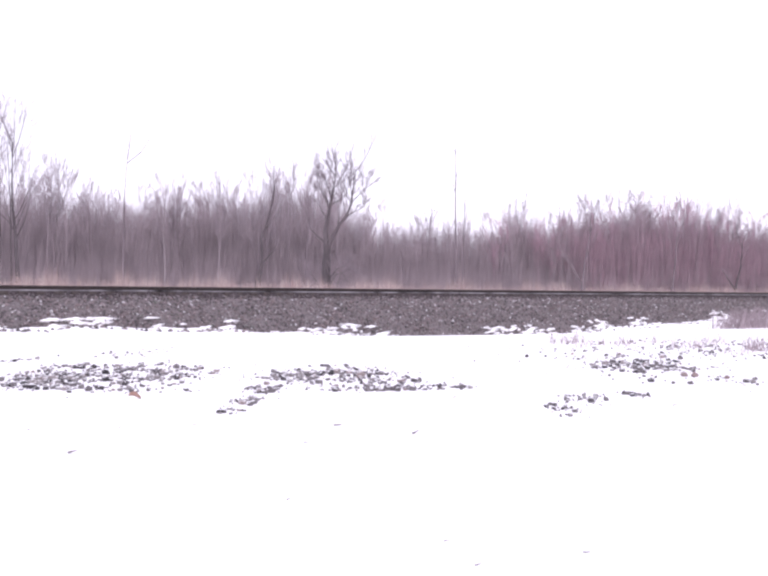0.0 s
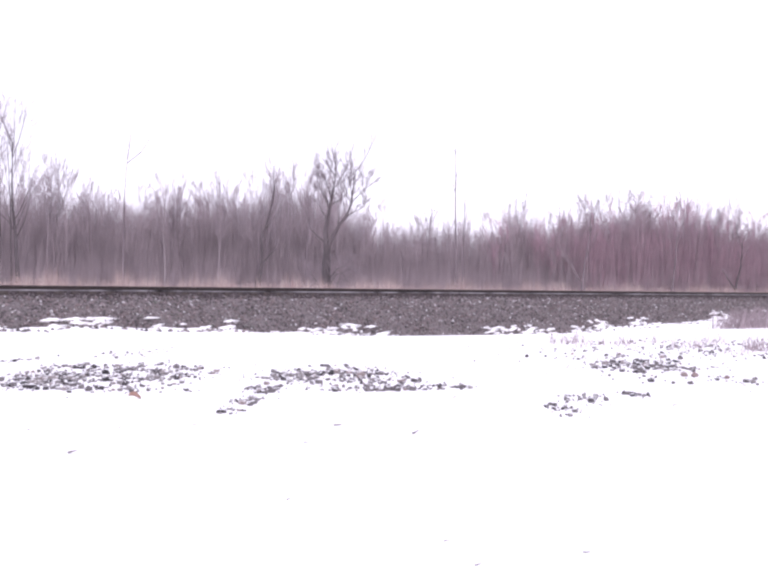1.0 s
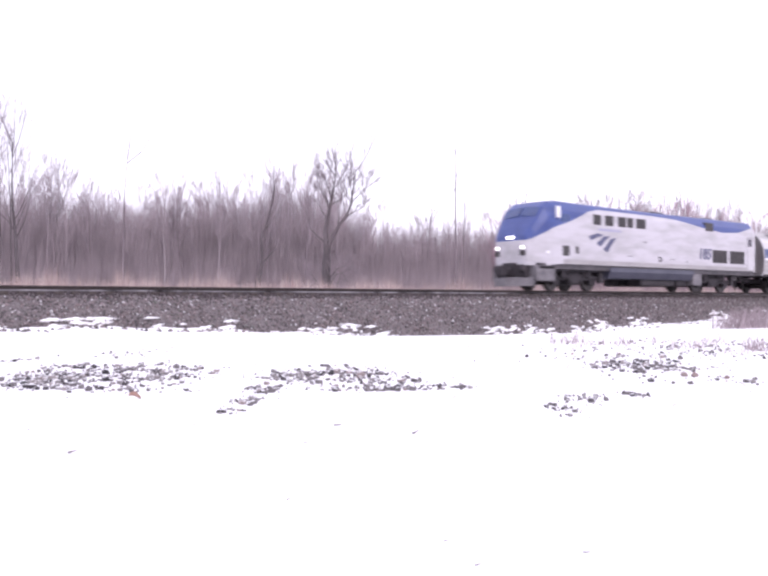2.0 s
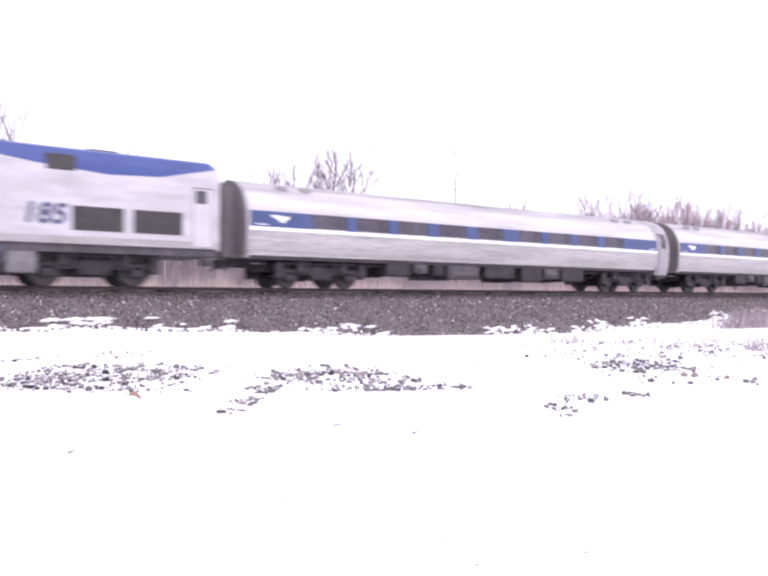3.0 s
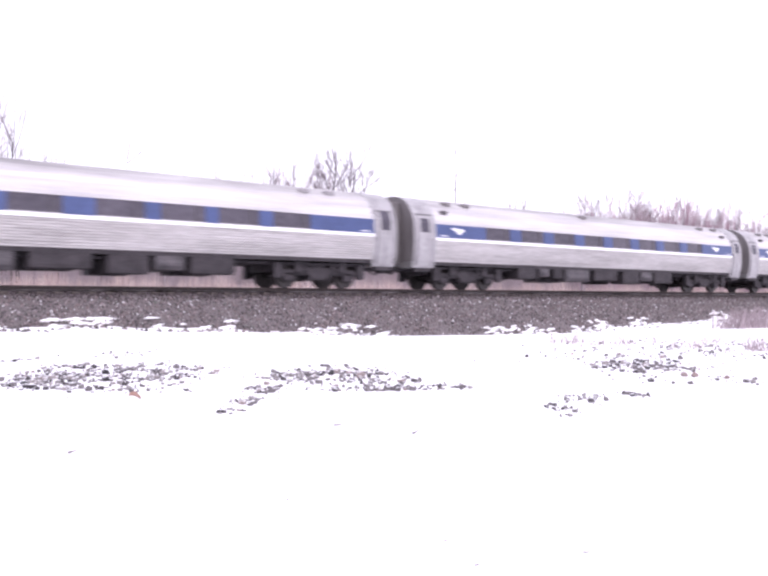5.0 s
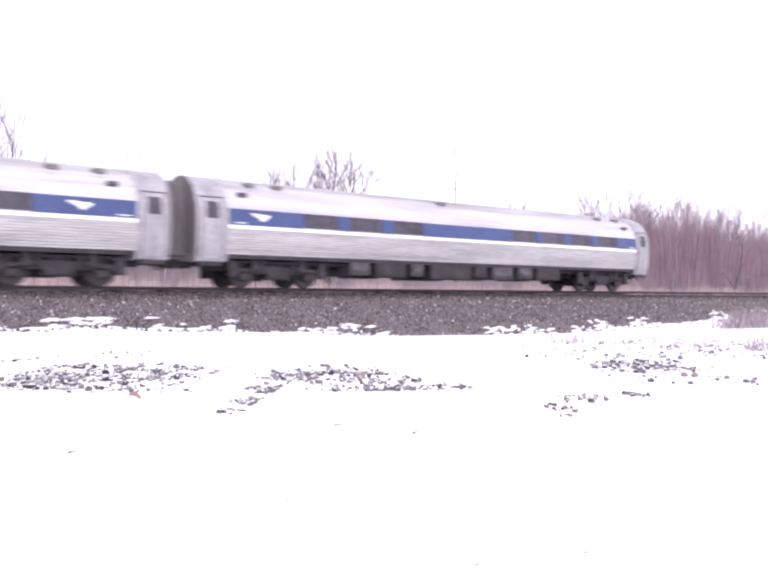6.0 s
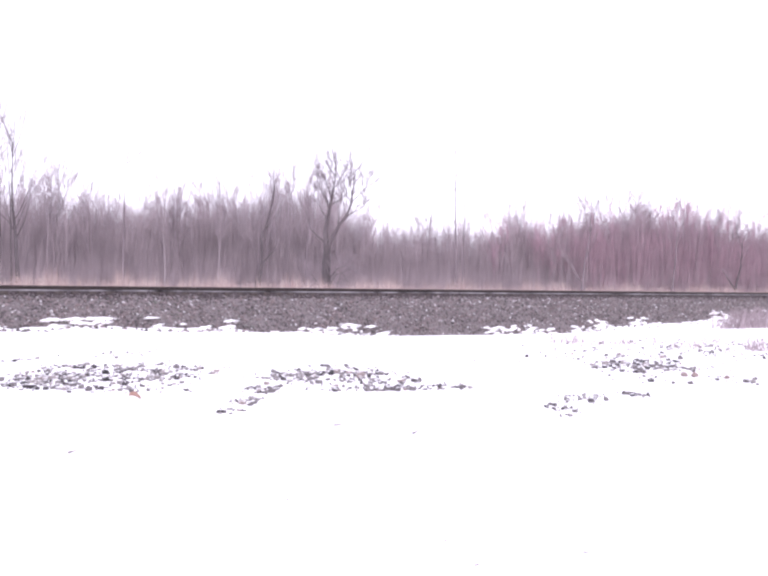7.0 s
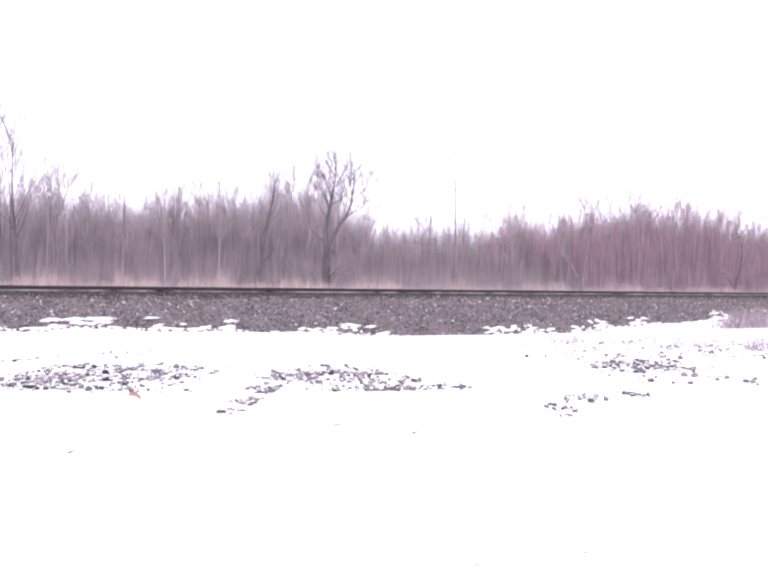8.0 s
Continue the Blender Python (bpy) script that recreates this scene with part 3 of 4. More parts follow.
    limbs = [(up((0, 0, -0.2), (0.02, 0, 1.6), (0.0, 0.1, 3.6), (0.08, 0, 5.6)), 0.4, 0.27),
             (up((0.03, 0, 5.3), (-0.06, 0.1, 6.7), (0.09, 0.2, 7.7), (0.26, 0.2, 8.6), (0.4, 0.2, 9.3), (0.55, 0.2, 10.3), (0.7, 0.2, 11.2), (0.75, 0.3, 12.2)), 0.2),
             (up((0.13, 0, 5.2), (0.58, -0.1, 6.3), (1.1, -0.2, 7.3), (1.62, -0.1, 8.0), (1.94, 0.1, 9.0), (2.07, 0, 10.0), (2.2, 0.1, 11.2), (2.35, 0, 12.1)), 0.17),
             (up((0.22, 0.2, 8.5), (0.0, 0.1, 9.4), (-0.45, 0.2, 10.3), (-0.71, 0.2, 11.0), (-0.82, 0.1, 12.2)), 0.07),
             (up((0.3, 0.2, 8.9), (1.1, 0.4, 9.45), (1.5, 0.4, 9.9), (1.78, 0.3, 10.7), (1.85, 0.3, 11.3)), 0.06),
             (up((0.4, 0.2, 9.4), (0.2, 0.4, 10.2), (-0.2, 0.3, 11.0), (-0.25, 0.4, 11.7)), 0.05),
             (up((0.1, 0.2, 7.7), (-0.4, 0.4, 8.5), (-0.6, 0.3, 9.3), (-0.65, 0.3, 10.0)), 0.05),
             (up((1.96, 0.1, 9.1), (2.55, 0.2, 9.8), (2.95, 0.1, 10.3), (3.3, 0.2, 11.3)), 0.05),
             (up((1.5, -0.1, 7.8), (2.2, 0.2, 8.4), (2.7, 0.2, 8.6), (3.0, 0.2, 9.0)), 0.06),
             (up((0.9, -0.1, 7.0), (1.0, 0.3, 8.0), (0.9, 0.4, 9.0), (1.1, 0.3, 9.9)), 0.05),
             (up((-0.05, 0, 5.7), (-0.7, 0.1, 6.3), (-1.2, 0, 6.9), (-1.45, 0.1, 7.9), (-1.4, 0.1, 9.0)), 0.09),
             (up((0.2, 0, 0.6), (0.8, -0.3, 1.7), (1.0, -0.2, 2.6), (1.2, -0.3, 3.3)), 0.05),
             (up((0.2, 0, 2.6), (0.8, 0.3, 3.5), (1.4, 0.2, 3.8), (1.9, 0.3, 3.4)), 0.07),
             (up((0.15, 0, 1.8), (0.7, -0.2, 3.0), (1.3, -0.2, 3.2), (1.7, -0.1, 2.4)), 0.06),
             (up((-0.1, 0, 1.0), (-0.6, 0.3, 2.2), (-1.1, 0.4, 3.0), (-1.6, 0.3, 3.4)), 0.06),
             (up((-0.1, 0, 0.4), (-0.9, 0.1, 1.4), (-1.5, 0.2, 2.2)), 0.05)]
    ob = tree(77, 12, 0.42, "large bare tree with a thick dark forked trunk", 0.75, 3, 0.2, limbs[1:], 0.85, (11, 9, 8), MID_BARK, 1.45)
    ob.children[0].name = "branchwork"
    stem = ([], [])
    branch(*stem, *limbs[0], 10)
    link_mesh("trunk", list_mesh("trunk", stem, DARK_BARK), DARK_BARK, ob, "thick dark furrowed trunk", True)
    ob.location = (x, y, 0)
    ob.scale = (0.93, 0.93, 0.86)


build_trees()


# ---- rubble heaps in the snow ----
def build_heap(label, rows, seed):
    """A heap of stones: rows of (aside, depth, half-width, half-depth, count)."""
    rng = random.Random(seed)
    heap = tagged(new("rubble_heap"), label, "rubble heap", "rubble heaps in the snow")
    cx, cy = spot(rows[0][0], rows[0][1])
    heap.location = (cx, cy, 0)
    s, c = math.sin(radians(YAW)), math.cos(radians(YAW))
    for u, d, ru, rd, count in rows:
        HEAP_ROWS.append((u, d, ru, rd, count))
        mx, my = spot(u, d)
        for _ in range(int(count * 1.35)):
            a, q = rng.uniform(0, 6.28), math.sqrt(rng.random())
            across, deep = ru * q * math.cos(a), rd * q * math.sin(a)
            x, y = mx + across * c + deep * s, my - across * s + deep * c
            size = rng.choice((0.01, 0.013, 0.016, 0.019, 0.023, 0.027, 0.034)) * (d / 8 if d < 11 else 0.9)
            ob = new("stone", rng.choice(STONES))
            ob.parent = heap
            ob.location = (x - cx, y - cy, snow_height(x, y) + size * 0.5)
            ob.rotation_euler = (rng.uniform(-0.4, 0.4), rng.uniform(-0.4, 0.4), rng.uniform(0, 6.28))
            ob.scale = (size * rng.uniform(0.9, 1.5), size * rng.uniform(0.8, 1.3), size * rng.uniform(0.8, 1.2))


HEAP_ROWS = []


def build_gravel():
    """Fine broken stone between the larger pieces of the heaps."""
    rng = np.random.default_rng(41)
    shapes = [chunk_mesh(rng)[0] for _ in range(12)]
    tri = chunk_mesh(rng)[1]
    s, c = math.sin(radians(YAW)), math.cos(radians(YAW))
    verts = []
    for u, d, ru, rd, count in HEAP_ROWS:
        mx, my = spot(u, d)
        for _ in range(int(count * 7)):
            across, deep = rng.normal(0, 0.55 * ru), rng.normal(0, 0.5 * rd)
            x, y = mx + across * c + deep * s, my - across * s + deep * c
            if noise.noise((x * 5, y * 5, 4.0)) < 0.0:
                continue
            k = rng.uniform(0.005, 0.014) * d / 8
            verts.append(shapes[rng.integers(12)] * (k * 1.4, k * 1.2, k) + (x, y, snow_height(x, y) + 0.3 * k))
    n = len(verts)
    faces = (tri[None] + 6 * np.arange(n)[:, None, None]).reshape(-1, 3)
    ob = link_mesh("gravel", arrays_mesh("gravel", np.concatenate(verts), faces, GRAVEL), GRAVEL)
    tagged(ob, "fine dark broken stone strewn among the snowy heaps", "gravel", kind="stuff")


def stone_meshes():
    rng = np.random.default_rng(9)
    out = []
    for k in range(8):
        bm = bmesh.new()
        bmesh.ops.create_icosphere(bm, subdivisions=1, radius=1)
        for v in bm.verts:
            v.co *= rng.uniform(0.72, 1.2)
        me = bpy.data.meshes.new("stone")
        bm.to_mesh(me)
        bm.free()
        me.materials.append(STONE)
        out.append(me)
    return out


STONES = stone_meshes()


# ---- the train ----
LENGTH = 25.1
PITCH = 26.01


def wheel_mesh():
    bm = bmesh.new()
    rod(bm, (0, -0.065, 0), (0, 0.065, 0), 0.455, 28)
    rod(bm, (0, 0.065, 0), (0, 0.095, 0), 0.485, 28)
    rod(bm, (0, -0.1, 0), (0, -0.06, 0), 0.16, 16)
    me = bpy.data.meshes.new("wheel")
    bm.to_mesh(me)
    bm.free()
    me.materials.append(WHEEL)
    return me


WHEEL_MESH = wheel_mesh()


def add_bogie(parent, x, base, side_z, radius=1.0):
    bm = bmesh.new()
    for s in (-1, 1):
        y0, y1 = sorted((s * 0.92, s * 1.08))
        box(bm, x - base / 2 - 0.45, x + base / 2 + 0.45, y0, y1, side_z, side_z + 0.22, 0.03)
        box(bm, x - 0.5, x + 0.5, y0 - 0.02, y1 + 0.02, side_z - 0.18, side_z + 0.3, 0.04)
        for e in (-1, 1):
            box(bm, x + e * base / 2 - 0.22, x + e * base / 2 + 0.22, y0, y1 + 0.02, side_z - 0.22, side_z + 0.12, 0.04)
            rod(bm, (x + e * 0.62, s * 1.04, side_z + 0.2), (x + e * 0.62, s * 1.04, side_z + 0.5), 0.11, 12)
            rod(bm, (x + e * 0.3, s * 1.12, side_z - 0.1), (x + e * 0.95, s * 1.12, side_z + 0.35), 0.04, 8)
    box(bm, x - 0.35, x + 0.35, -1.0, 1.0, side_z, side_z + 0.45, 0.03)
    box(bm, x - base / 2 + 0.3, x + base / 2 - 0.3, -0.55, 0.55, 0.3, 0.85, 0.05)
    box(bm, x - base / 2 - 0.75, x + base / 2 + 0.75, -0.6, 0.6, side_z + 0.12, side_z + 0.4, 0.04)
    for s in (-1, 1):
        for e in (-1, 1):
            y0, y1 = sorted((s * 0.98, s * 1.2))
            box(bm, x + e * 0.95 - 0.14, x + e * 0.95 + 0.14, y0, y1, side_z + 0.1, side_z + 0.52, 0.03)
            box(bm, x + e * (base / 2 + 0.52) - 0.16, x + e * (base / 2 + 0.52) + 0.16, y0, y1, side_z - 0.12, side_z + 0.46, 0.03)
        rod(bm, (x - base / 2 - 0.3, s * 1.1, side_z + 0.42), (x + base / 2 + 0.3, s * 1.1, side_z + 0.42), 0.045, 8)
    bogie = part("bogie", bm, DARK, parent, "sooty cast-steel bogie")
    for e in (-1, 1):
        bm = bmesh.new()
        rod(bm, (x + e * base / 2, -0.8, 0.46), (x + e * base / 2, 0.8, 0.46), 0.08, 12)
        part("axle", bm, WHEEL, bogie)
        for s in (-1, 1):
            w = new("wheel", WHEEL_MESH)
            w.parent = bogie
            w.location = (x + e * base / 2, s * 0.74, 0.455 * radius)
            w.scale = (radius, 1, radius)
            w.rotation_euler = (0, 0, 0 if s < 0 else math.pi)
    return bogie


# half of the coach's section: (half-width, height over the rail)
SECTION = [(1.38, 1.12), (1.46, 1.3), (1.51, 1.6), (1.535, 2.02), (1.53, 2.1), (1.49, 2.66), (1.44, 2.8), (1.33, 3.08), (1.15, 3.36), (0.9, 3.57), (0.55, 3.74), (0.2, 3.82), (0, 3.83)]


def section_at(z):
    return float(np.interp(z, [p[1] for p in SECTION], [p[0] for p in SECTION]))


def fluted(z0, z1, pitch, deep):
    """Ribs from z0 up to z1 on one side."""
    pts, z = [], z0
    while z < z1 - 1e-6:
        w = section_at(z)
        pts += [(w, z), (w, z + pitch * 0.45), (w - deep, z + pitch * 0.55), (w - deep, z + pitch * 0.92)]
        z += pitch
    pts.append((section_at(z1), z1))
    return pts


def roof_points(steps=15, ribs=True):
    pts = []
    for i in range(steps + 1):
        t = i / steps
        k = 5 + t * (len(SECTION) - 6)
        a = min(int(k), len(SECTION) - 2)
        y = SECTION[a][0] + (SECTION[a + 1][0] - SECTION[a][0]) * (k - a)
        z = SECTION[a][1] + (SECTION[a + 1][1] - SECTION[a][1]) * (k - a)
        drop = 0.035 if ribs and i % 2 and i < steps else 0
        pts.append((y - drop, z - drop))
    return pts


def mirrored(pts):
    return pts + [(-y, z) for y, z in reversed(pts) if y > 1e-6]


def band_panel(bm, x0, x1, s, z0=2.1, z1=2.66, out=0.0, thick=0.05):
    """A panel or pane in the window band, following its tilt; out: how far it stands proud."""
    ya, yb = section_at(z0) + out, section_at(z1) + out
    c = [(ya, z0), (yb, z1), (yb - thick, z1), (ya - thick, z0)]
    extrude_profile(bm, [(s * y, z) for y, z in c], x0, x1)


def band_strip(bm, x0, x1, s, levels, out, thick):
    """One curved sheet that follows the section through several heights."""
    outer = [(section_at(z) + out, z) for z in levels]
    extrude_profile(bm, [(s * y, z) for y, z in outer + [(y - thick, z) for y, z in reversed(outer)]], x0, x1)


def coach(label, windows, front_door, rear_door, emblems, boxes, seed, vents, low_vents=()):
    car = tagged(new("passenger_coach"), label, "railway coach", "coaches of the train")
    f0 = 1.15 if front_door else 0.12
    f1 = LENGTH - 1.1 if rear_door else LENGTH - 0.12
    # fluted lower sides
    for s in (-1, 1):
        bm = bmesh.new()
        pts = [(s * y, z) for y, z in fluted(1.12, 1.98, 0.086, 0.022)]
        extrude_profile(bm, pts + [(s * 1.3, 1.98), (s * 1.3, 1.12)], f0, f1)
        part("side_panel", bm, STEEL_FLUTED, car, "ribbed stainless-steel lower side")
        bm = bmesh.new()
        band_panel(bm, f0, f1, s, 1.98, 2.1, 0.012)
        part("stripe", bm, WHITE, car, "white stripe under the windows")
        # blue panels between the windows
        edges = [f0] + [e for w in windows for e in w] + [f1]
        for a, b in zip(edges[::2], edges[1::2]):
            bm = bmesh.new()
            band_panel(bm, a, b, s)
            part("band_panel", bm, BLUE, car, "blue window-band panel")
        for a, b in windows:
            bm = bmesh.new()
            band_panel(bm, a, b, s, 2.1, 2.66, -0.03)
            pane = part("window", bm, PANE, car, "dark tinted coach window")
            bm = bmesh.new()
            band_panel(bm, a, b, s, 2.1, 2.135, 0.008, 0.04)
            part("window_sill", bm, STEEL_PLAIN, pane)
            bm = bmesh.new()
            mid = a + (b - a) * 0.78
            band_panel(bm, mid, mid + 0.03, s, 2.135, 2.66, -0.01, 0.03)
            part("window_bar", bm, GRILLE, pane)
        for x in emblems:
            bm = bmesh.new()
            for dx, w, z0, z1 in ((-0.4, 0.34, 2.47, 2.53), (-0.28, 0.6, 2.41, 2.5), (-0.14, 0.38, 2.35, 2.42), (-0.05, 0.18, 2.28, 2.36)):
                band_panel(bm, x + dx, x + dx + w, s, z0, z1, 0.005, 0.01)
            part("emblem", bm, WHITE, car, "small white painted mark")
        for x in (f0 + 0.45, f1 - 0.4):
            bm = bmesh.new()
            band_panel(bm, x - 0.22, x + 0.22, s, 2.17, 2.2, 0.005, 0.01)
            part("lettering_bar", bm, WHITE, car, "small illegible white lettering")
    # roof
    bm = bmesh.new()
    extrude_profile(bm, mirrored(roof_points()), f0, f1)
    part("roof", bm, ROOF_STEEL, car, "ribbed stainless-steel roof")
    # floor
    bm = bmesh.new()
    box(bm, 0.1, LENGTH - 0.1, -1.36, 1.36, 0.98, 1.16)
    box(bm, 4.6, LENGTH - 4.6, -0.35, 0.35, 0.84, 1.0, 0.03)
    rod(bm, (5.4, -1.0, 0.88), (LENGTH - 5.4, -1.0, 0.88), 0.06, 8)
    rod(bm, (5.4, 1.0, 0.88), (LENGTH - 5.4, 1.0, 0.88), 0.06, 8)
    part("underframe", bm, DARK, car)
    # ends
    for x, door, way in ((0.0, front_door, 1), (LENGTH, rear_door, -1)):
        e0, e1 = (x, x + 1.15) if way > 0 else (x - 1.1, x)
        if not door:
            e0, e1 = (x, x + 0.12) if way > 0 else (x - 0.12, x)
        lower = [(1.34, 0.86)] if door else [(1.38, 1.02)]
        pts = lower + [p for p in SECTION[0 if not door else 1:]]
        bm = bmesh.new()
        extrude_profile(bm, mirrored(pts), e0, e1)
        end = part("vestibule" if door else "end_frame", bm, STEEL_PLAIN, car, "smooth stainless-steel end of the coach")
        if door:
            for s in (-1, 1):
                c = (e0 + e1) / 2 - 0.02 * way
                bm = bmesh.new()
                levels = (0.95, 1.3, 1.6, 2.02, 2.3, 2.66, 2.95)
                band_strip(bm, c - 0.38, c + 0.38, s, levels, 0.02, 0.04)
                part("door", bm, STEEL_PLAIN, end, "plain steel coach door")
                bm = bmesh.new()
                band_strip(bm, c - 0.22, c + 0.22, s, (2.28, 2.66, 2.84) if front_door else (2.26, 2.66, 2.8, 3.0), 0.028, 0.03)
                part("door_window", bm, PANE, end, "dark narrow door window")
                for xa in (c - 0.42, c + 0.395):
                    bm = bmesh.new()
                    band_strip(bm, xa, xa + 0.025, s, levels, 0.012, 0.04)
                    part("door_seal", bm, GREY, end, "dark rubber seal beside the door")
                bm = bmesh.new()
                band_panel(bm, c - 0.45, c + 0.45, s, 2.99, 3.02, 0.025, 0.05)
                part("drip_rail", bm, GREY, end)
                bm = bmesh.new()
                box(bm, c - 0.42, c + 0.42, *sorted((s * 1.1, s * 1.36)), 0.7, 0.86, 0.02)
                part("step_box", bm, DARK, end)
        # end wall and gangway bellows
        bm = bmesh.new()
        inner = [(y * 0.985, z) for y, z in SECTION]
        extrude_profile(bm, mirrored(inner), *sorted((x, x - 0.02 * way)))
        part("end_wall", bm, RUBBER, car, "dark streaked end wall")
        bm = bmesh.new()
        for k in range(5):
            w = 0.56 + (0.04 if k % 2 else 0)
            x0 = x - way * (0.02 + k * 0.085)
            box(bm, *sorted((x0, x0 - way * 0.085)), -w, w, 1.05, 3.5 + (0.04 if k % 2 else 0), 0.02)
        part("gangway_bellows", bm, RUBBER, car, "dark rubber gangway bellows")
        bm = bmesh.new()
        box(bm, *sorted((x + way * 0.9, x - way * 0.42)), -0.12, 0.12, 0.72, 0.94, 0.03)
        box(bm, *sorted((x - way * 0.2, x - way * 0.46)), -0.2, 0.2, 0.66, 1.0, 0.05)
        rod(bm, (x + way * 0.3, -0.5, 0.95), (x - way * 0.42, -0.55, 0.6), 0.03, 8)
        rod(bm, (x + way * 0.3, 0.5, 0.95), (x - way * 0.42, 0.55, 0.6), 0.03, 8)
        part("coupler", bm, DARK, car, "dark steel coupler with hoses")
    # roof hatches
    for x, dark in vents:
        for s in (-1, 1):
            bm = bmesh.new()
            box(bm, x - 0.2, x + 0.2, *sorted((s * 0.75, s * 1.02)), 3.48, 3.64, 0.03)
            part("roof_vent", bm, RUBBER if dark else VENT, car, "small roof vent")
    for x in low_vents:
        for s in (-1, 1):
            bm = bmesh.new()
            box(bm, x - 0.17, x + 0.17, *sorted((s * 1.12, s * 1.36)), 3.1, 3.24, 0.02)
            part("side_vent", bm, GREY, car, "small dark vent low on the roof")
    # equipment under the floor
    for x0, x1, z0, mat in boxes:
        for s in (-1, 1):
            bm = bmesh.new()
            box(bm, x0, x1, *sorted((s * 0.5, s * 1.34)), z0, 1.06, 0.04)
            if mat == 1:
                rod(bm, (x0 + 0.1, s * 1.2, z0 + 0.2), (x1 - 0.1, s * 1.2, z0 + 0.2), 0.2, 14)
            ob = part("equipment_box", bm, (DARK, GREY, STEEL_PLAIN)[mat], car)
            bm = bmesh.new()
            box(bm, x0 + 0.12, x1 - 0.12, *sorted((s * 1.33, s * 1.355)), z0 + 0.1, 0.98, 0.01)
            part("cover", bm, (DARK, GREY, STEEL_PLAIN)[mat], ob)
    add_bogie(car, 3.3, 2.59, 0.46)
    add_bogie(car, LENGTH - 3.3, 2.59, 0.46)
    return car


def window_row(starts, width=1.5):
    return [(a, a + width) for a in starts]


FULL = window_row([2.65, 4.62, 6.62, 8.75, 10.95, 13.45, 15.5, 17.52, 19.6], 1.54)
SHORT = window_row([4.0 + 2.2 * k for k in range(8)])
CAFE = window_row([4.1, 6.15, 8.2, 14.9, 16.87, 18.85, 20.86])
GEAR_A = [(6.2, 7.4, 0.5, 0), (7.6, 8.3, 0.62, 1), (8.6, 9.2, 0.55, 0), (9.4, 11.2, 0.42, 1), (11.6, 13.4, 0.5, 0), (13.9, 15.2, 0.38, 0), (15.4, 16.4, 0.52, 1), (16.6, 18.2, 0.42, 0)]
GEAR_B = [(6.3, 7.2, 0.5, 1), (7.5, 9.0, 0.44, 0), (9.3, 9.9, 0.5, 1), (10.3, 12.6, 0.4, 0), (12.8, 13.5, 0.5, 0), (13.9, 15.1, 0.44, 1), (15.5, 16.4, 0.5, 1), (16.7, 18.3, 0.46, 0)]
VENTS_A = [(1.7, 0), (2.7, 0), (21.2, 0), (22.3, 0)]
VENTS_B = [(2.2, 1), (3.3, 1), (11.2, 1), (21.6, 1), (23.0, 1)]
SILVER = "silver ribbed railway coach with a blue window stripe"
coach_a = coach(SILVER, FULL, False, True, [1.35], GEAR_A, 1, VENTS_A)
coaches = [coach_a] + [copy_thing(coach_a, pose(0, 0, 0)) for _ in range(2)]
coaches.append(coach("silver ribbed railway coach with doors at both ends", SHORT, True, True, [2.4, 22.3], GEAR_A, 2, VENTS_B, (1.75, 23.3)))
coaches.append(coach("silver rear coach with a long plain blue stretch between windows", CAFE, True, True, [2.4], GEAR_B, 3, VENTS_B, (1.75, 23.3)))


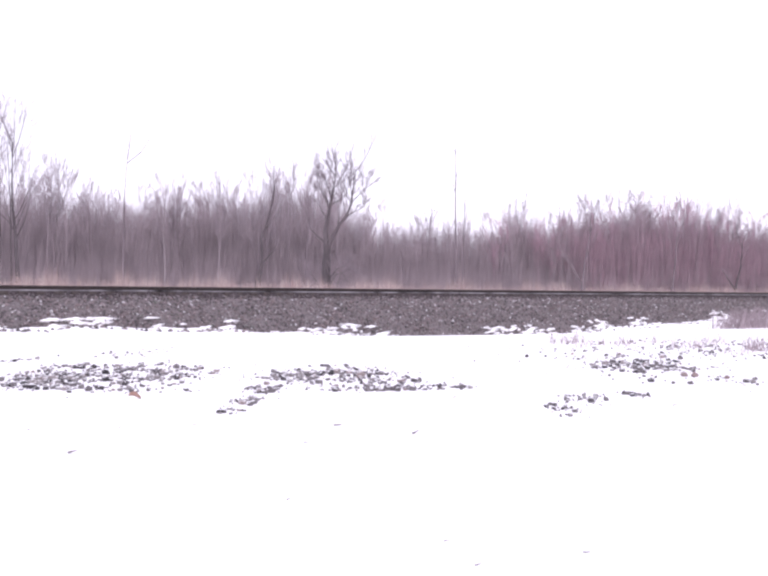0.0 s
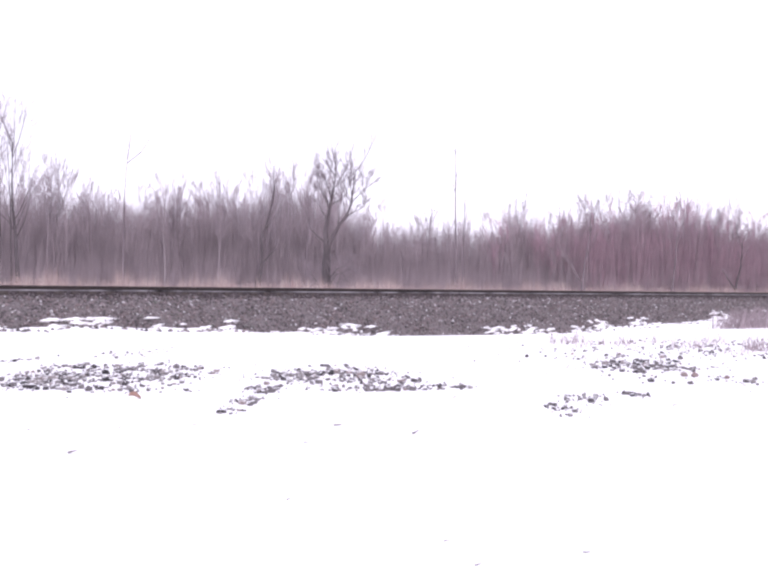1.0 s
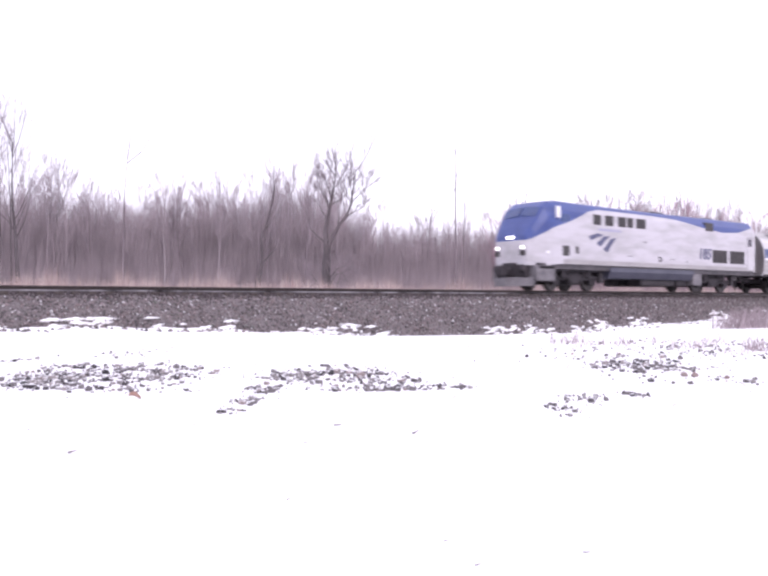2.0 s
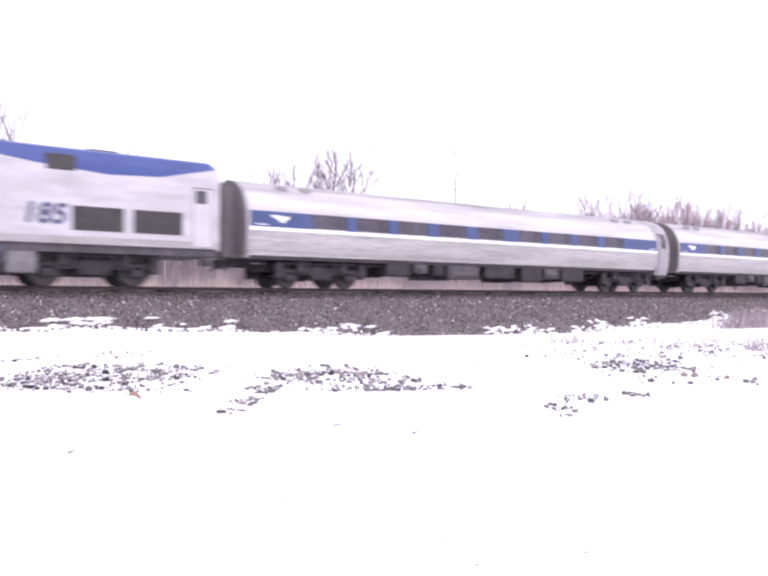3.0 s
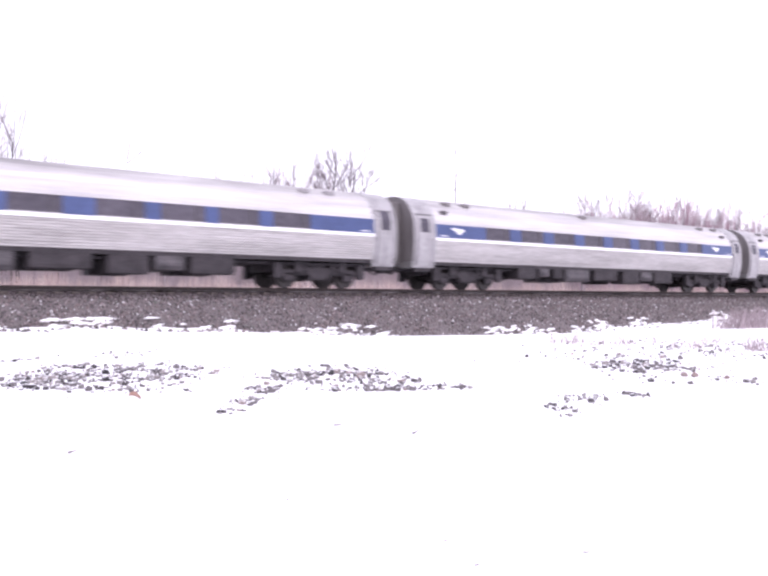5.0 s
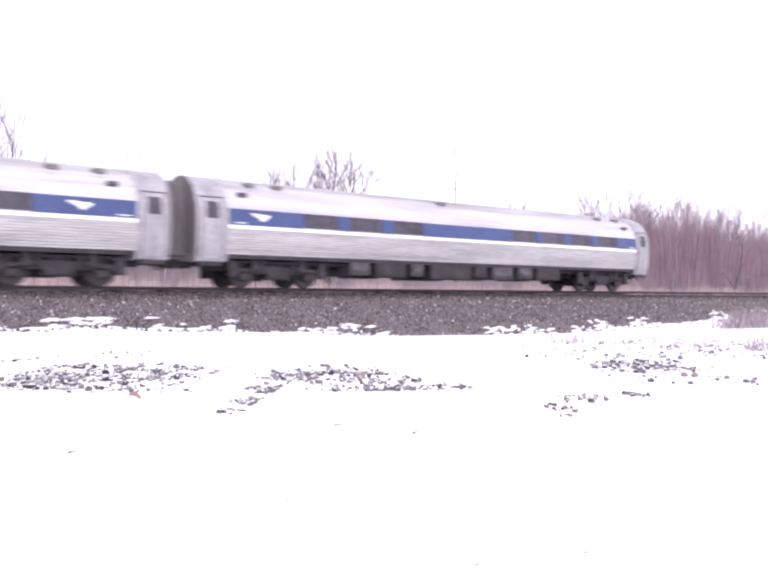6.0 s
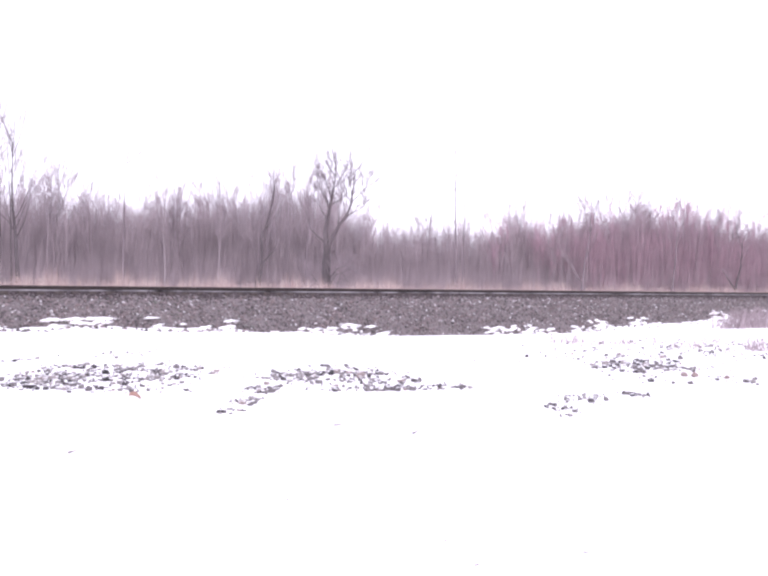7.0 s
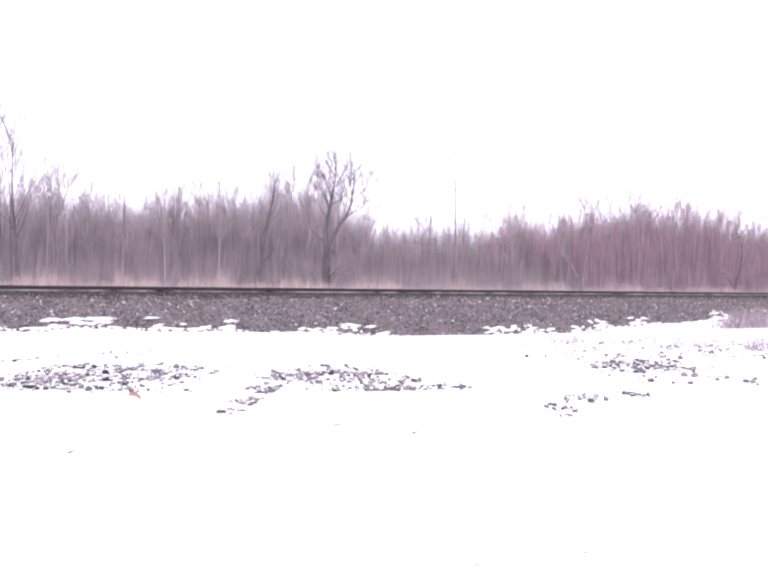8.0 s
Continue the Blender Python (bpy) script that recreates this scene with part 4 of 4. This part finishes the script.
def locomotive():
    loco = tagged(new("locomotive"), "white diesel locomotive with a blue roof and nose", "locomotive")
    # body drawn through sections along x: x, half-width, floor, shoulder height, shoulder width, top
    secs = [(1.3, 0.78, 1.2, 2.1, 0.7, 2.3), (1.38, 1.0, 1.15, 2.3, 0.92, 2.55), (1.62, 1.2, 1.15, 2.68, 1.08, 2.95), (1.95, 1.34, 1.15, 3.05, 1.16, 3.45),
            (2.3, 1.46, 1.15, 3.42, 1.2, 3.95), (2.65, 1.52, 1.2, 3.62, 1.2, 4.2), (3.2, 1.52, 1.24, 3.72, 1.18, 4.27), (5.0, 1.52, 1.24, 3.72, 1.18, 4.24), (10, 1.52, 1.24, 3.72, 1.18, 4.2), (20.75, 1.52, 1.24, 3.72, 1.18, 4.2), (20.95, 1.48, 1.17, 3.66, 1.12, 4.12)]
    bm = bmesh.new()
    rings = []
    for x, w, zb, zs, ws, zt in secs:
        half = [(w, zb), (w, zb + 0.5 * (zs - zb)), (w, zs - 0.12), (w - 0.03, zs), (ws, zt - 0.1), (ws - 0.2, zt - 0.02), (0, zt)]
        rings.append([bm.verts.new((x, y, z)) for y, z in mirrored(half)])
    for a, b in zip(rings, rings[1:]):
        n = len(a)
        for i in range(n):
            bm.faces.new((a[i], a[(i + 1) % n], b[(i + 1) % n], b[i]))
    bm.faces.new(rings[0])
    bm.faces.new(rings[-1])
    part("body", bm, LIVERY, loco, "white body with a blue roof sweeping over the nose")
    # windscreen panes on the sloping front
    for s in (-1, 1):
        bm = bmesh.new()
        a = [(1.98, 0.06, 3.5), (1.98, 0.98, 3.42), (2.29, 1.0, 3.84), (2.29, 0.06, 3.93)]
        lo = [bm.verts.new((x - 0.03, s * y, z + 0.03)) for x, y, z in a]
        hi = [bm.verts.new((x + 0.05, s * y, z - 0.05)) for x, y, z in a]
        bm.faces.new(lo), bm.faces.new(hi)
        for i in range(4):
            bm.faces.new((lo[i], lo[(i + 1) % 4], hi[(i + 1) % 4], hi[i]))
        part("windscreen", bm, SCREEN, loco, "dark sloping windscreen pane")
        bm = bmesh.new()
        box(bm, 3.1, 3.75, *sorted((s * 1.5, s * 1.53)), 3.22, 3.58, 0.01)
        part("cab_window", bm, SCREEN, loco, "cab side window")
        bm = bmesh.new()
        box(bm, 2.72, 2.9, *sorted((s * 1.53, s * 1.68)), 3.36, 3.9, 0.02)
        part("mirror", bm, WHITE, loco, "white cab mirror")
        # upper intake grilles
        for x0, x1 in ((5.5, 6.1), (6.42, 7.08), (7.45, 8.1), (8.22, 8.7), (8.96, 9.78)):
            bm = bmesh.new()
            box(bm, x0, x1, *sorted((s * 1.5, s * 1.532)), 3.2, 3.7, 0.01)
            g = part("intake", bm, GRILLE, loco, "dark upper intake opening")
            bm = bmesh.new()
            for k in range(5):
                box(bm, x0 + 0.03, x1 - 0.03, *sorted((s * 1.528, s * 1.545)), 3.24 + k * 0.09, 3.27 + k * 0.09)
            part("louvre", bm, DARK, g)
        for x0, x1 in ((16.16, 17.7), (18.02, 19.62)):
            bm = bmesh.new()
            box(bm, x0, x1, *sorted((s * 1.5, s * 1.535)), 1.65, 2.38, 0.01)
            g = part("radiator_grille", bm, GRILLE, loco, "dark radiator grille")
            bm = bmesh.new()
            for k in range(9):
                x = x0 + 0.05 + k * (x1 - x0 - 0.1) / 8
                box(bm, x - 0.015, x + 0.015, *sorted((s * 1.53, s * 1.55)), 1.64, 2.34)
            part("grille_bars", bm, DARK, g)
        bm = bmesh.new()
        box(bm, 15.4, 16.25, *sorted((s * 1.25, s * 1.53)), 3.4, 3.88, 0.02)
        part("roof_intake", bm, GRILLE, loco, "dark square intake in the roof edge")
        bm = bmesh.new()
        box(bm, 19.98, 20.68, *sorted((s * 1.49, s * 1.526)), 1.27, 3.24, 0.01)
        part("door_frame", bm, GREY, loco, "grey frame round the side door")
        bm = bmesh.new()
        box(bm, 20.0, 20.66, *sorted((s * 1.5, s * 1.53)), 1.3, 3.2, 0.01)
        d = part("rear_door", bm, DOOR_PAINT, loco, "white side door")
        bm = bmesh.new()
        box(bm, 20.08, 20.46, *sorted((s * 1.52, s * 1.54)), 2.72, 3.14, 0.03)
        part("door_window", bm, PANE, d)
        bm = bmesh.new()
        box(bm, 3.23, 3.74, *sorted((s * 1.5, s * 1.53)), 1.62, 2.11, 0.02)
        box(bm, 4.18, 4.42, *sorted((s * 1.5, s * 1.53)), 1.75, 2.1, 0.02)
        part("side_hatch", bm, GRILLE, loco, "small dark side openings")
        bm = bmesh.new()
        for x0, w, z, h in ((10.9, 0.3, 1.72, 0.1), (10.95, 0.25, 1.54, 0.12), (11.2, 0.12, 1.64, 0.06), (13.5, 0.12, 1.6, 0.06), (12.0, 0.4, 1.7, 0.03), (8.2, 0.5, 1.75, 0.03), (9.6, 0.25, 2.5, 0.05)):
            box(bm, x0, x0 + w, *sorted((s * 1.5, s * 1.53)), z, z + h, 0.008)
        part("fittings", bm, GREY, loco, "small grey fittings and handles")
        # swept mark of three bands
        bm = bmesh.new()
        bands = (((5.15, 2.62), (5.8, 2.8), (6.3, 2.72), (5.8, 2.6), (5.3, 2.42)), ((5.75, 2.3), (6.3, 2.66), (6.8, 2.7), (6.45, 2.46), (6.05, 2.14)), ((6.25, 2.02), (6.85, 2.56), (7.3, 2.64), (7.0, 2.34), (6.6, 1.88)))
        for c in bands:
            lo = [bm.verts.new((px, s * 1.522, z)) for px, z in c]
            hi = [bm.verts.new((px, s * 1.528, z)) for px, z in c]
            bm.faces.new(lo), bm.faces.new(hi)
            for i in range(5):
                bm.faces.new((lo[i], lo[(i + 1) % 5], hi[(i + 1) % 5], hi[i]))
        part("emblem", bm, MARK, loco, "grey-blue swept mark of three bands")
        bm = bmesh.new()
        box(bm, 5.9, 7.68, *sorted((s * 1.522, s * 1.528)), 2.92, 3.04)
        part("name_bar", bm, PALE_MARK, loco, "pale grey-blue lettering bar")
        # fuel tank, skirts
        bm = bmesh.new()
        extrude_profile(bm, [(s * y, z) for y, z in ((1.48, 1.15), (1.48, 0.95), (1.3, 0.62), (0.3, 0.62), (0.3, 1.15))], 6.9, 14.3)
        part("tank_skirt", bm, TANK, loco, "blue-grey sloping tank side")
        bm = bmesh.new()
        box(bm, 9.85, 12.9, *sorted((s * 0.3, s * 1.2)), 0.28, 0.64, 0.08)
        box(bm, 13.14, 14.1, *sorted((s * 0.3, s * 1.15)), 0.3, 0.66, 0.05)
        part("fuel_tank", bm, DARK, loco, "dark fuel tank under the body")
        bm = bmesh.new()
        box(bm, 3.3, 20.9, *sorted((s * 1.49, s * 1.526)), 1.245, 1.47, 0.008)
        part("sill_band", bm, SILL, loco, "grey band along the body's foot")
        for x0, x1, z0, z1 in ((1.6, 2.85, 0.42, 1.14), (14.35, 15.2, 0.34, 1.0)):
            bm = bmesh.new()
            box(bm, x0, x1, *sorted((s * 0.85, s * 1.42)), z0, z1, 0.05)
            part("sand_box", bm, PLOUGH, loco, "grey sand box beside the bogie")
        bm = bmesh.new()
        rod(bm, (2.3, s * 1.4, 1.76), (2.24, s * 1.5, 1.76), 0.07, 14)
        part("ditch_light", bm, WHITE, loco, "small round white side light")
        # lights
        for y, z, r, x in ((0.13, 2.46, 0.075, 1.36), (0.78, 1.98, 0.06, 1.3)):
            bm = bmesh.new()
            rod(bm, (x + 0.1, s * y, z), (x - 0.06, s * y, z), r, 16)
            part("headlight", bm, LAMP, loco, "lit round headlight")
        bm = bmesh.new()
        box(bm, 1.24, 1.6, *sorted((s * 0.65, s * 0.92)), 1.6, 1.84, 0.02)
        part("marker_light", bm, GRILLE, loco, "dark marker light housing")
    # number on the sides, front
    for s in (-1, 1):
        cu = bpy.data.curves.new("number", "FONT")
        cu.body, cu.size, cu.extrude, cu.align_x, cu.align_y = "185", 0.84, 0.012, "CENTER", "CENTER"
        cu.offset, cu.shear = 0.02, 0.2
        flat = bpy.data.objects.new("number", cu)
        ob = new("number", bpy.data.meshes.new_from_object(flat))
        bpy.data.objects.remove(flat)
        ob.data.materials.clear()
        ob.data.materials.append(MARK)
        ob.parent = loco
        ob.matrix_local = pose(15.33, s * 1.527, 2.08, 90, 0, 0 if s < 0 else 180)
        tagged(ob, "grey-blue fleet number on the side")
    bm = bmesh.new()
    box(bm, 1.34, 1.9, -0.95, 0.95, 0.6, 1.2, 0.06)
    box(bm, 0.75, 1.36, -0.16, 0.16, 0.75, 1.05, 0.05)
    box(bm, 0.58, 0.82, -0.26, 0.26, 0.66, 1.14, 0.06)
    box(bm, 1.22, 1.36, -0.45, 0.45, 0.62, 1.28, 0.05)
    for s in (-1, 1):
        box(bm, 1.16, 1.4, *sorted((s * 0.6, s * 0.95)), 0.86, 1.16, 0.06)
    part("front_coupler", bm, DARK, loco, "dark front coupler and beam")
    bm = bmesh.new()
    c = [(0.0, 0.62), (-0.1, 0.45), (-0.15, 0.2), (0.02, 0.2), (0.25, 0.62)]
    for s in (-1, 1):
        lo = [bm.verts.new((1.1 + x, 0, z)) for x, z in c]
        hi = [bm.verts.new((1.6 + x, s * 1.2, z)) for x, z in c]
        bm.faces.new(lo), bm.faces.new(hi)
        for i in range(5):
            bm.faces.new((lo[i], lo[(i + 1) % 5], hi[(i + 1) % 5], hi[i]))
    part("snow_plough", bm, PLOUGH, loco, "grey wedge-shaped pilot plough")
    bm = bmesh.new()
    box(bm, 1.7, 20.9, -1.42, 1.42, 0.98, 1.26, 0.02)
    part("underframe", bm, GREY, loco, "grey underframe")
    for x0, x1, h in ((12.0, 12.9, 0.14), (14.2, 14.6, 0.1), (16.9, 17.9, 0.12), (4.0, 4.5, 0.12)):
        bm = bmesh.new()
        box(bm, x0, x1, -0.5, 0.5, 4.15, 4.2 + h, 0.04)
        part("roof_box", bm, DARK, loco, "dark low box on the roof")
    bm = bmesh.new()
    box(bm, 20.95, 21.35, -0.12, 0.12, 0.74, 0.98, 0.03)
    box(bm, 20.95, 21.3, -0.5, 0.5, 1.1, 3.1, 0.04)
    part("rear_gangway", bm, RUBBER, loco, "dark rear gangway and coupler")
    add_bogie(loco, 4.65, 2.74, 0.5, 1.1)
    add_bogie(loco, 16.95, 2.74, 0.5, 1.1)
    return loco


engine = locomotive()

build_heap("low heap of dark broken stones half covered with snow",
           [(-0.33, 8.8, 1.05, 1.6, 80), (-0.404, 8.1, 0.3, 0.35, 30), (-0.264, 8.5, 0.25, 0.4, 22), (-0.3, 12.6, 0.5, 1.4, 10), (-0.46, 11.0, 0.3, 0.8, 9), (-0.35, 7.5, 0.85, 0.35, 28), (-0.395, 10.0, 0.25, 0.5, 14), (-0.41, 8.3, 0.4, 0.5, 40), (-0.46, 7.8, 0.35, 0.4, 12), (-0.34, 8.3, 0.5, 0.5, 26), (-0.3, 9.4, 0.8, 0.8, 24)], 1)
build_heap("low curved heap of grey stones half covered with snow",
           [(-0.06, 9.4, 0.75, 1.3, 64), (-0.045, 8.3, 0.85, 0.7, 44), (-0.02, 8.0, 0.6, 0.4, 22), (-0.018, 7.5, 0.42, 0.12, 34), (-0.112, 8.7, 0.32, 0.7, 30), (-0.149, 7.6, 0.17, 0.35, 22), (-0.173, 6.7, 0.16, 0.3, 14), (-0.19, 6.15, 0.12, 0.2, 8), (0.074, 7.65, 0.3, 0.2, 15)], 2)
build_heap("scattered grey stones poking through the snow",
           [(0.326, 9.4, 0.75, 1.4, 28), (0.296, 10.0, 0.32, 0.9, 22), (0.345, 9.7, 0.22, 0.5, 24), (0.245, 6.7, 0.2, 0.3, 16), (0.222, 6.1, 0.14, 0.35, 16), (0.314, 7.0, 0.13, 0.14, 11), (0.442, 8.3, 0.25, 0.5, 12), (0.39, 12.5, 0.9, 1.6, 14), (0.23, 11.5, 0.7, 1.6, 8), (0.33, 10.8, 0.75, 1.4, 26), (0.31, 13.6, 2.0, 2.2, 34), (0.43, 14.6, 1.8, 2.4, 40)], 3)


build_gravel()


def build_spill():
    """Stones that rolled off the embankment onto the snow."""
    rng = np.random.default_rng(31)
    shapes = [chunk_mesh(rng)[0] for _ in range(12)]
    tri = chunk_mesh(rng)[1]
    verts = []
    while len(verts) < 1500:
        x = rng.uniform(3, 55)
        y = TRACK_Y - 3.9 - 2.4 * rng.random() ** 2
        if noise.noise((x * 0.35, y * 1.5, 9.0)) < 0.05:
            continue
        k = rng.uniform(0.025, 0.06)
        verts.append(shapes[rng.integers(12)] * (k * 1.5, k, k) + (x, y, snow_height(x, y) + 0.25 * k))
    n = len(verts)
    faces = (tri[None] + 6 * np.arange(n)[:, None, None]).reshape(-1, 3)
    ob = link_mesh("strewn_stones", arrays_mesh("strewn_stones", np.concatenate(verts), faces, BALLAST_STONE), BALLAST_STONE)
    tagged(ob, "small stones strewn on snow at the embankment foot", "stones", kind="stuff")


build_spill()


def build_snow_patches():
    """Thin drifts left on the foot of the ballast."""
    rng = np.random.default_rng(15)
    bm = bmesh.new()
    for k in range(520):
        x = rng.uniform(3, 50)
        if noise.noise((x * 0.45, 2.2, 0)) < -0.02:
            continue
        z = float(np.interp(x, DITCH_X, DITCH_Z)) - 0.02 + 0.38 * rng.random() ** 2.6
        dy = float(np.interp(z, [p[1] for p in BED[:4]], [p[0] for p in BED[:4]]))
        lx, ly = rng.uniform(0.05, 0.4) * (0.5 + rng.random()), rng.uniform(0.02, 0.07)
        m = Matrix.Translation((x, TRACK_Y + dy, bed_height(dy) + 0.03)) @ Matrix.Rotation(math.atan2(0.9, 1.4) * 0.8, 4, "X") @ Matrix.Rotation(rng.uniform(-0.3, 0.3), 4, "Z") @ Matrix.Diagonal((lx, ly, 0.05, 1))
        r = bmesh.ops.create_icosphere(bm, subdivisions=1, radius=1, matrix=m)
        for v in r["verts"]:
            v.co += Vector((rng.uniform(-0.3, 0.3) * lx, rng.uniform(-0.4, 0.4) * ly, rng.uniform(-0.03, 0.03)))
    ob = link_bm("snow_patches", bm, SNOW, smooth=True)
    tagged(ob, "ragged thin patches of snow on the ballast foot", "snow", kind="stuff")


build_snow_patches()


def build_weeds():
    for k, (u, d, n, h) in enumerate(((0.22, 15, 26, 0.3), (0.235, 15.5, 20, 0.26), (0.27, 14.6, 16, 0.25), (0.3, 15, 22, 0.26), (0.365, 14, 18, 0.24), (0.39, 14.3, 20, 0.22),
                                      (0.44, 12.5, 14, 0.22), (0.46, 13.6, 26, 0.34), (0.475, 13.2, 30, 0.36), (0.44, 24, 120, 0.6), (0.457, 24.5, 140, 0.7), (0.47, 24, 140, 0.65), (0.33, 15.5, 14, 0.22), (0.25, 14, 12, 0.2), (0.41, 16, 22, 0.26))):
        rng = random.Random(50 + k)
        x, y = spot(u, d)
        verts, faces = [], []
        for _ in range(n):
            p = Vector((rng.gauss(0, 0.16 if d < 20 else 0.45), rng.gauss(0, 0.12 if d < 20 else 0.3), -0.03))
            pts = wander(rng, p, Vector((rng.uniform(-0.6, 0.6), rng.uniform(-0.6, 0.6), 1)), h * rng.uniform(0.5, 1.1), 3, 0.25, 0.0)
            branch(verts, faces, pts, 0.008 if d < 20 else 0.014, 0.003, 3)
        ob = link_mesh("dry_weeds", list_mesh("dry_weeds", (verts, faces), WOODS), WOODS)
        ob.location = (x, y, snow_height(x, y))
        tagged(ob, "tuft of dry purplish weeds poking out of the snow", "weeds", "dry weed tufts")


build_weeds()


def build_litter():
    for k, (u, v, size) in enumerate(((-0.386, 0.192, 0.03), (-0.058, 0.156, 0.03), (0.039, 0.165, 0.03), (-0.097, 0.179, 0.015), (-0.118, 0.255, 0.012), (0.077, 0.307, 0.01),
                                      (0.25, 0.32, 0.012), (0.116, 0.339, 0.012), (-0.44, 0.162, 0.015), (-0.235, 0.155, 0.014), (-0.327, 0.16, 0.014), (0.088, 0.123, 0.02), (0.36, 0.133, 0.02))):
        d = EYE_Z / v
        x, y = spot(u, d)
        rng = random.Random(90 + k)
        verts, faces = [], []
        size *= 0.8
        pts = wander(rng, Vector((-size, 0, 0.004)), Vector((1, rng.uniform(-0.4, 0.4), 0.1)), size * 2.4, 3, 0.3, 0.05)
        branch(verts, faces, pts, size * 0.28, size * 0.12, 5)
        ob = link_mesh("twig", list_mesh("twig", (verts, faces), BARK), BARK)
        ob.location = (x, y, snow_height(x, y) + size * 0.1)
        ob.rotation_euler = (0, 0, rng.uniform(-1.2, 0.2))
        tagged(ob, "short dark broken twig lying on the snow", "twig", "twigs on the snow")
    x, y = spot(-0.31, 6.85)
    bm = bmesh.new()
    rows = []
    for i in range(7):
        t = i / 6
        w = 0.045 * math.sin(math.pi * min(t * 0.9 + 0.08, 1)) + 0.004
        rows.append([bm.verts.new((-0.07 + 0.14 * t, w * k, 0.03 + 0.03 * k * k + 0.02 * math.sin(4 * t))) for k in (-1, -0.4, 0.4, 1)])
    for a, b in zip(rows, rows[1:]):
        for i in range(3):
            bm.faces.new((a[i], a[i + 1], b[i + 1], b[i]))
    bmesh.ops.solidify(bm, geom=bm.faces[:], thickness=0.004)
    ob = link_bm("dead_leaf", bm, LEAF, smooth=True)
    ob.location = (x, y, snow_height(x, y))
    ob.rotation_euler = (0.4, 0.2, -0.3)
    ob.scale = (0.75, 0.75, 0.75)
    tagged(ob, "curled reddish-brown dead leaf on the snow", "leaf")


build_litter()


def motions():
    # place of the first coach's front end along the track
    speed, at3 = -35.168, 13.11
    rows = [(t, at3 + speed * (t - 3) + extra) for t, extra in ((0, 0.1), (1.0, 0.05), (1.5, 0.0), (2.0, 0.0), (2.8, 0.04), (3.0, 0.0), (3.5, -0.14), (4.0, 0.08), (4.5, -0.13), (5.0, -0.25), (6.0, -0.36), (6.5, -0.42), (6.6, -0.12), (6.7, 0.4), (6.8, 0.92), (6.9, 1.2), (8.0, 1.2))]
    for k, car in enumerate(coaches):
        walk(car, [(t, pose(x + PITCH * k, TRACK_Y, RAIL_Z)) for t, x in rows])
    walk(engine, [(t, pose(x - 21.96, TRACK_Y, RAIL_Z)) for t, x in rows])


motions()
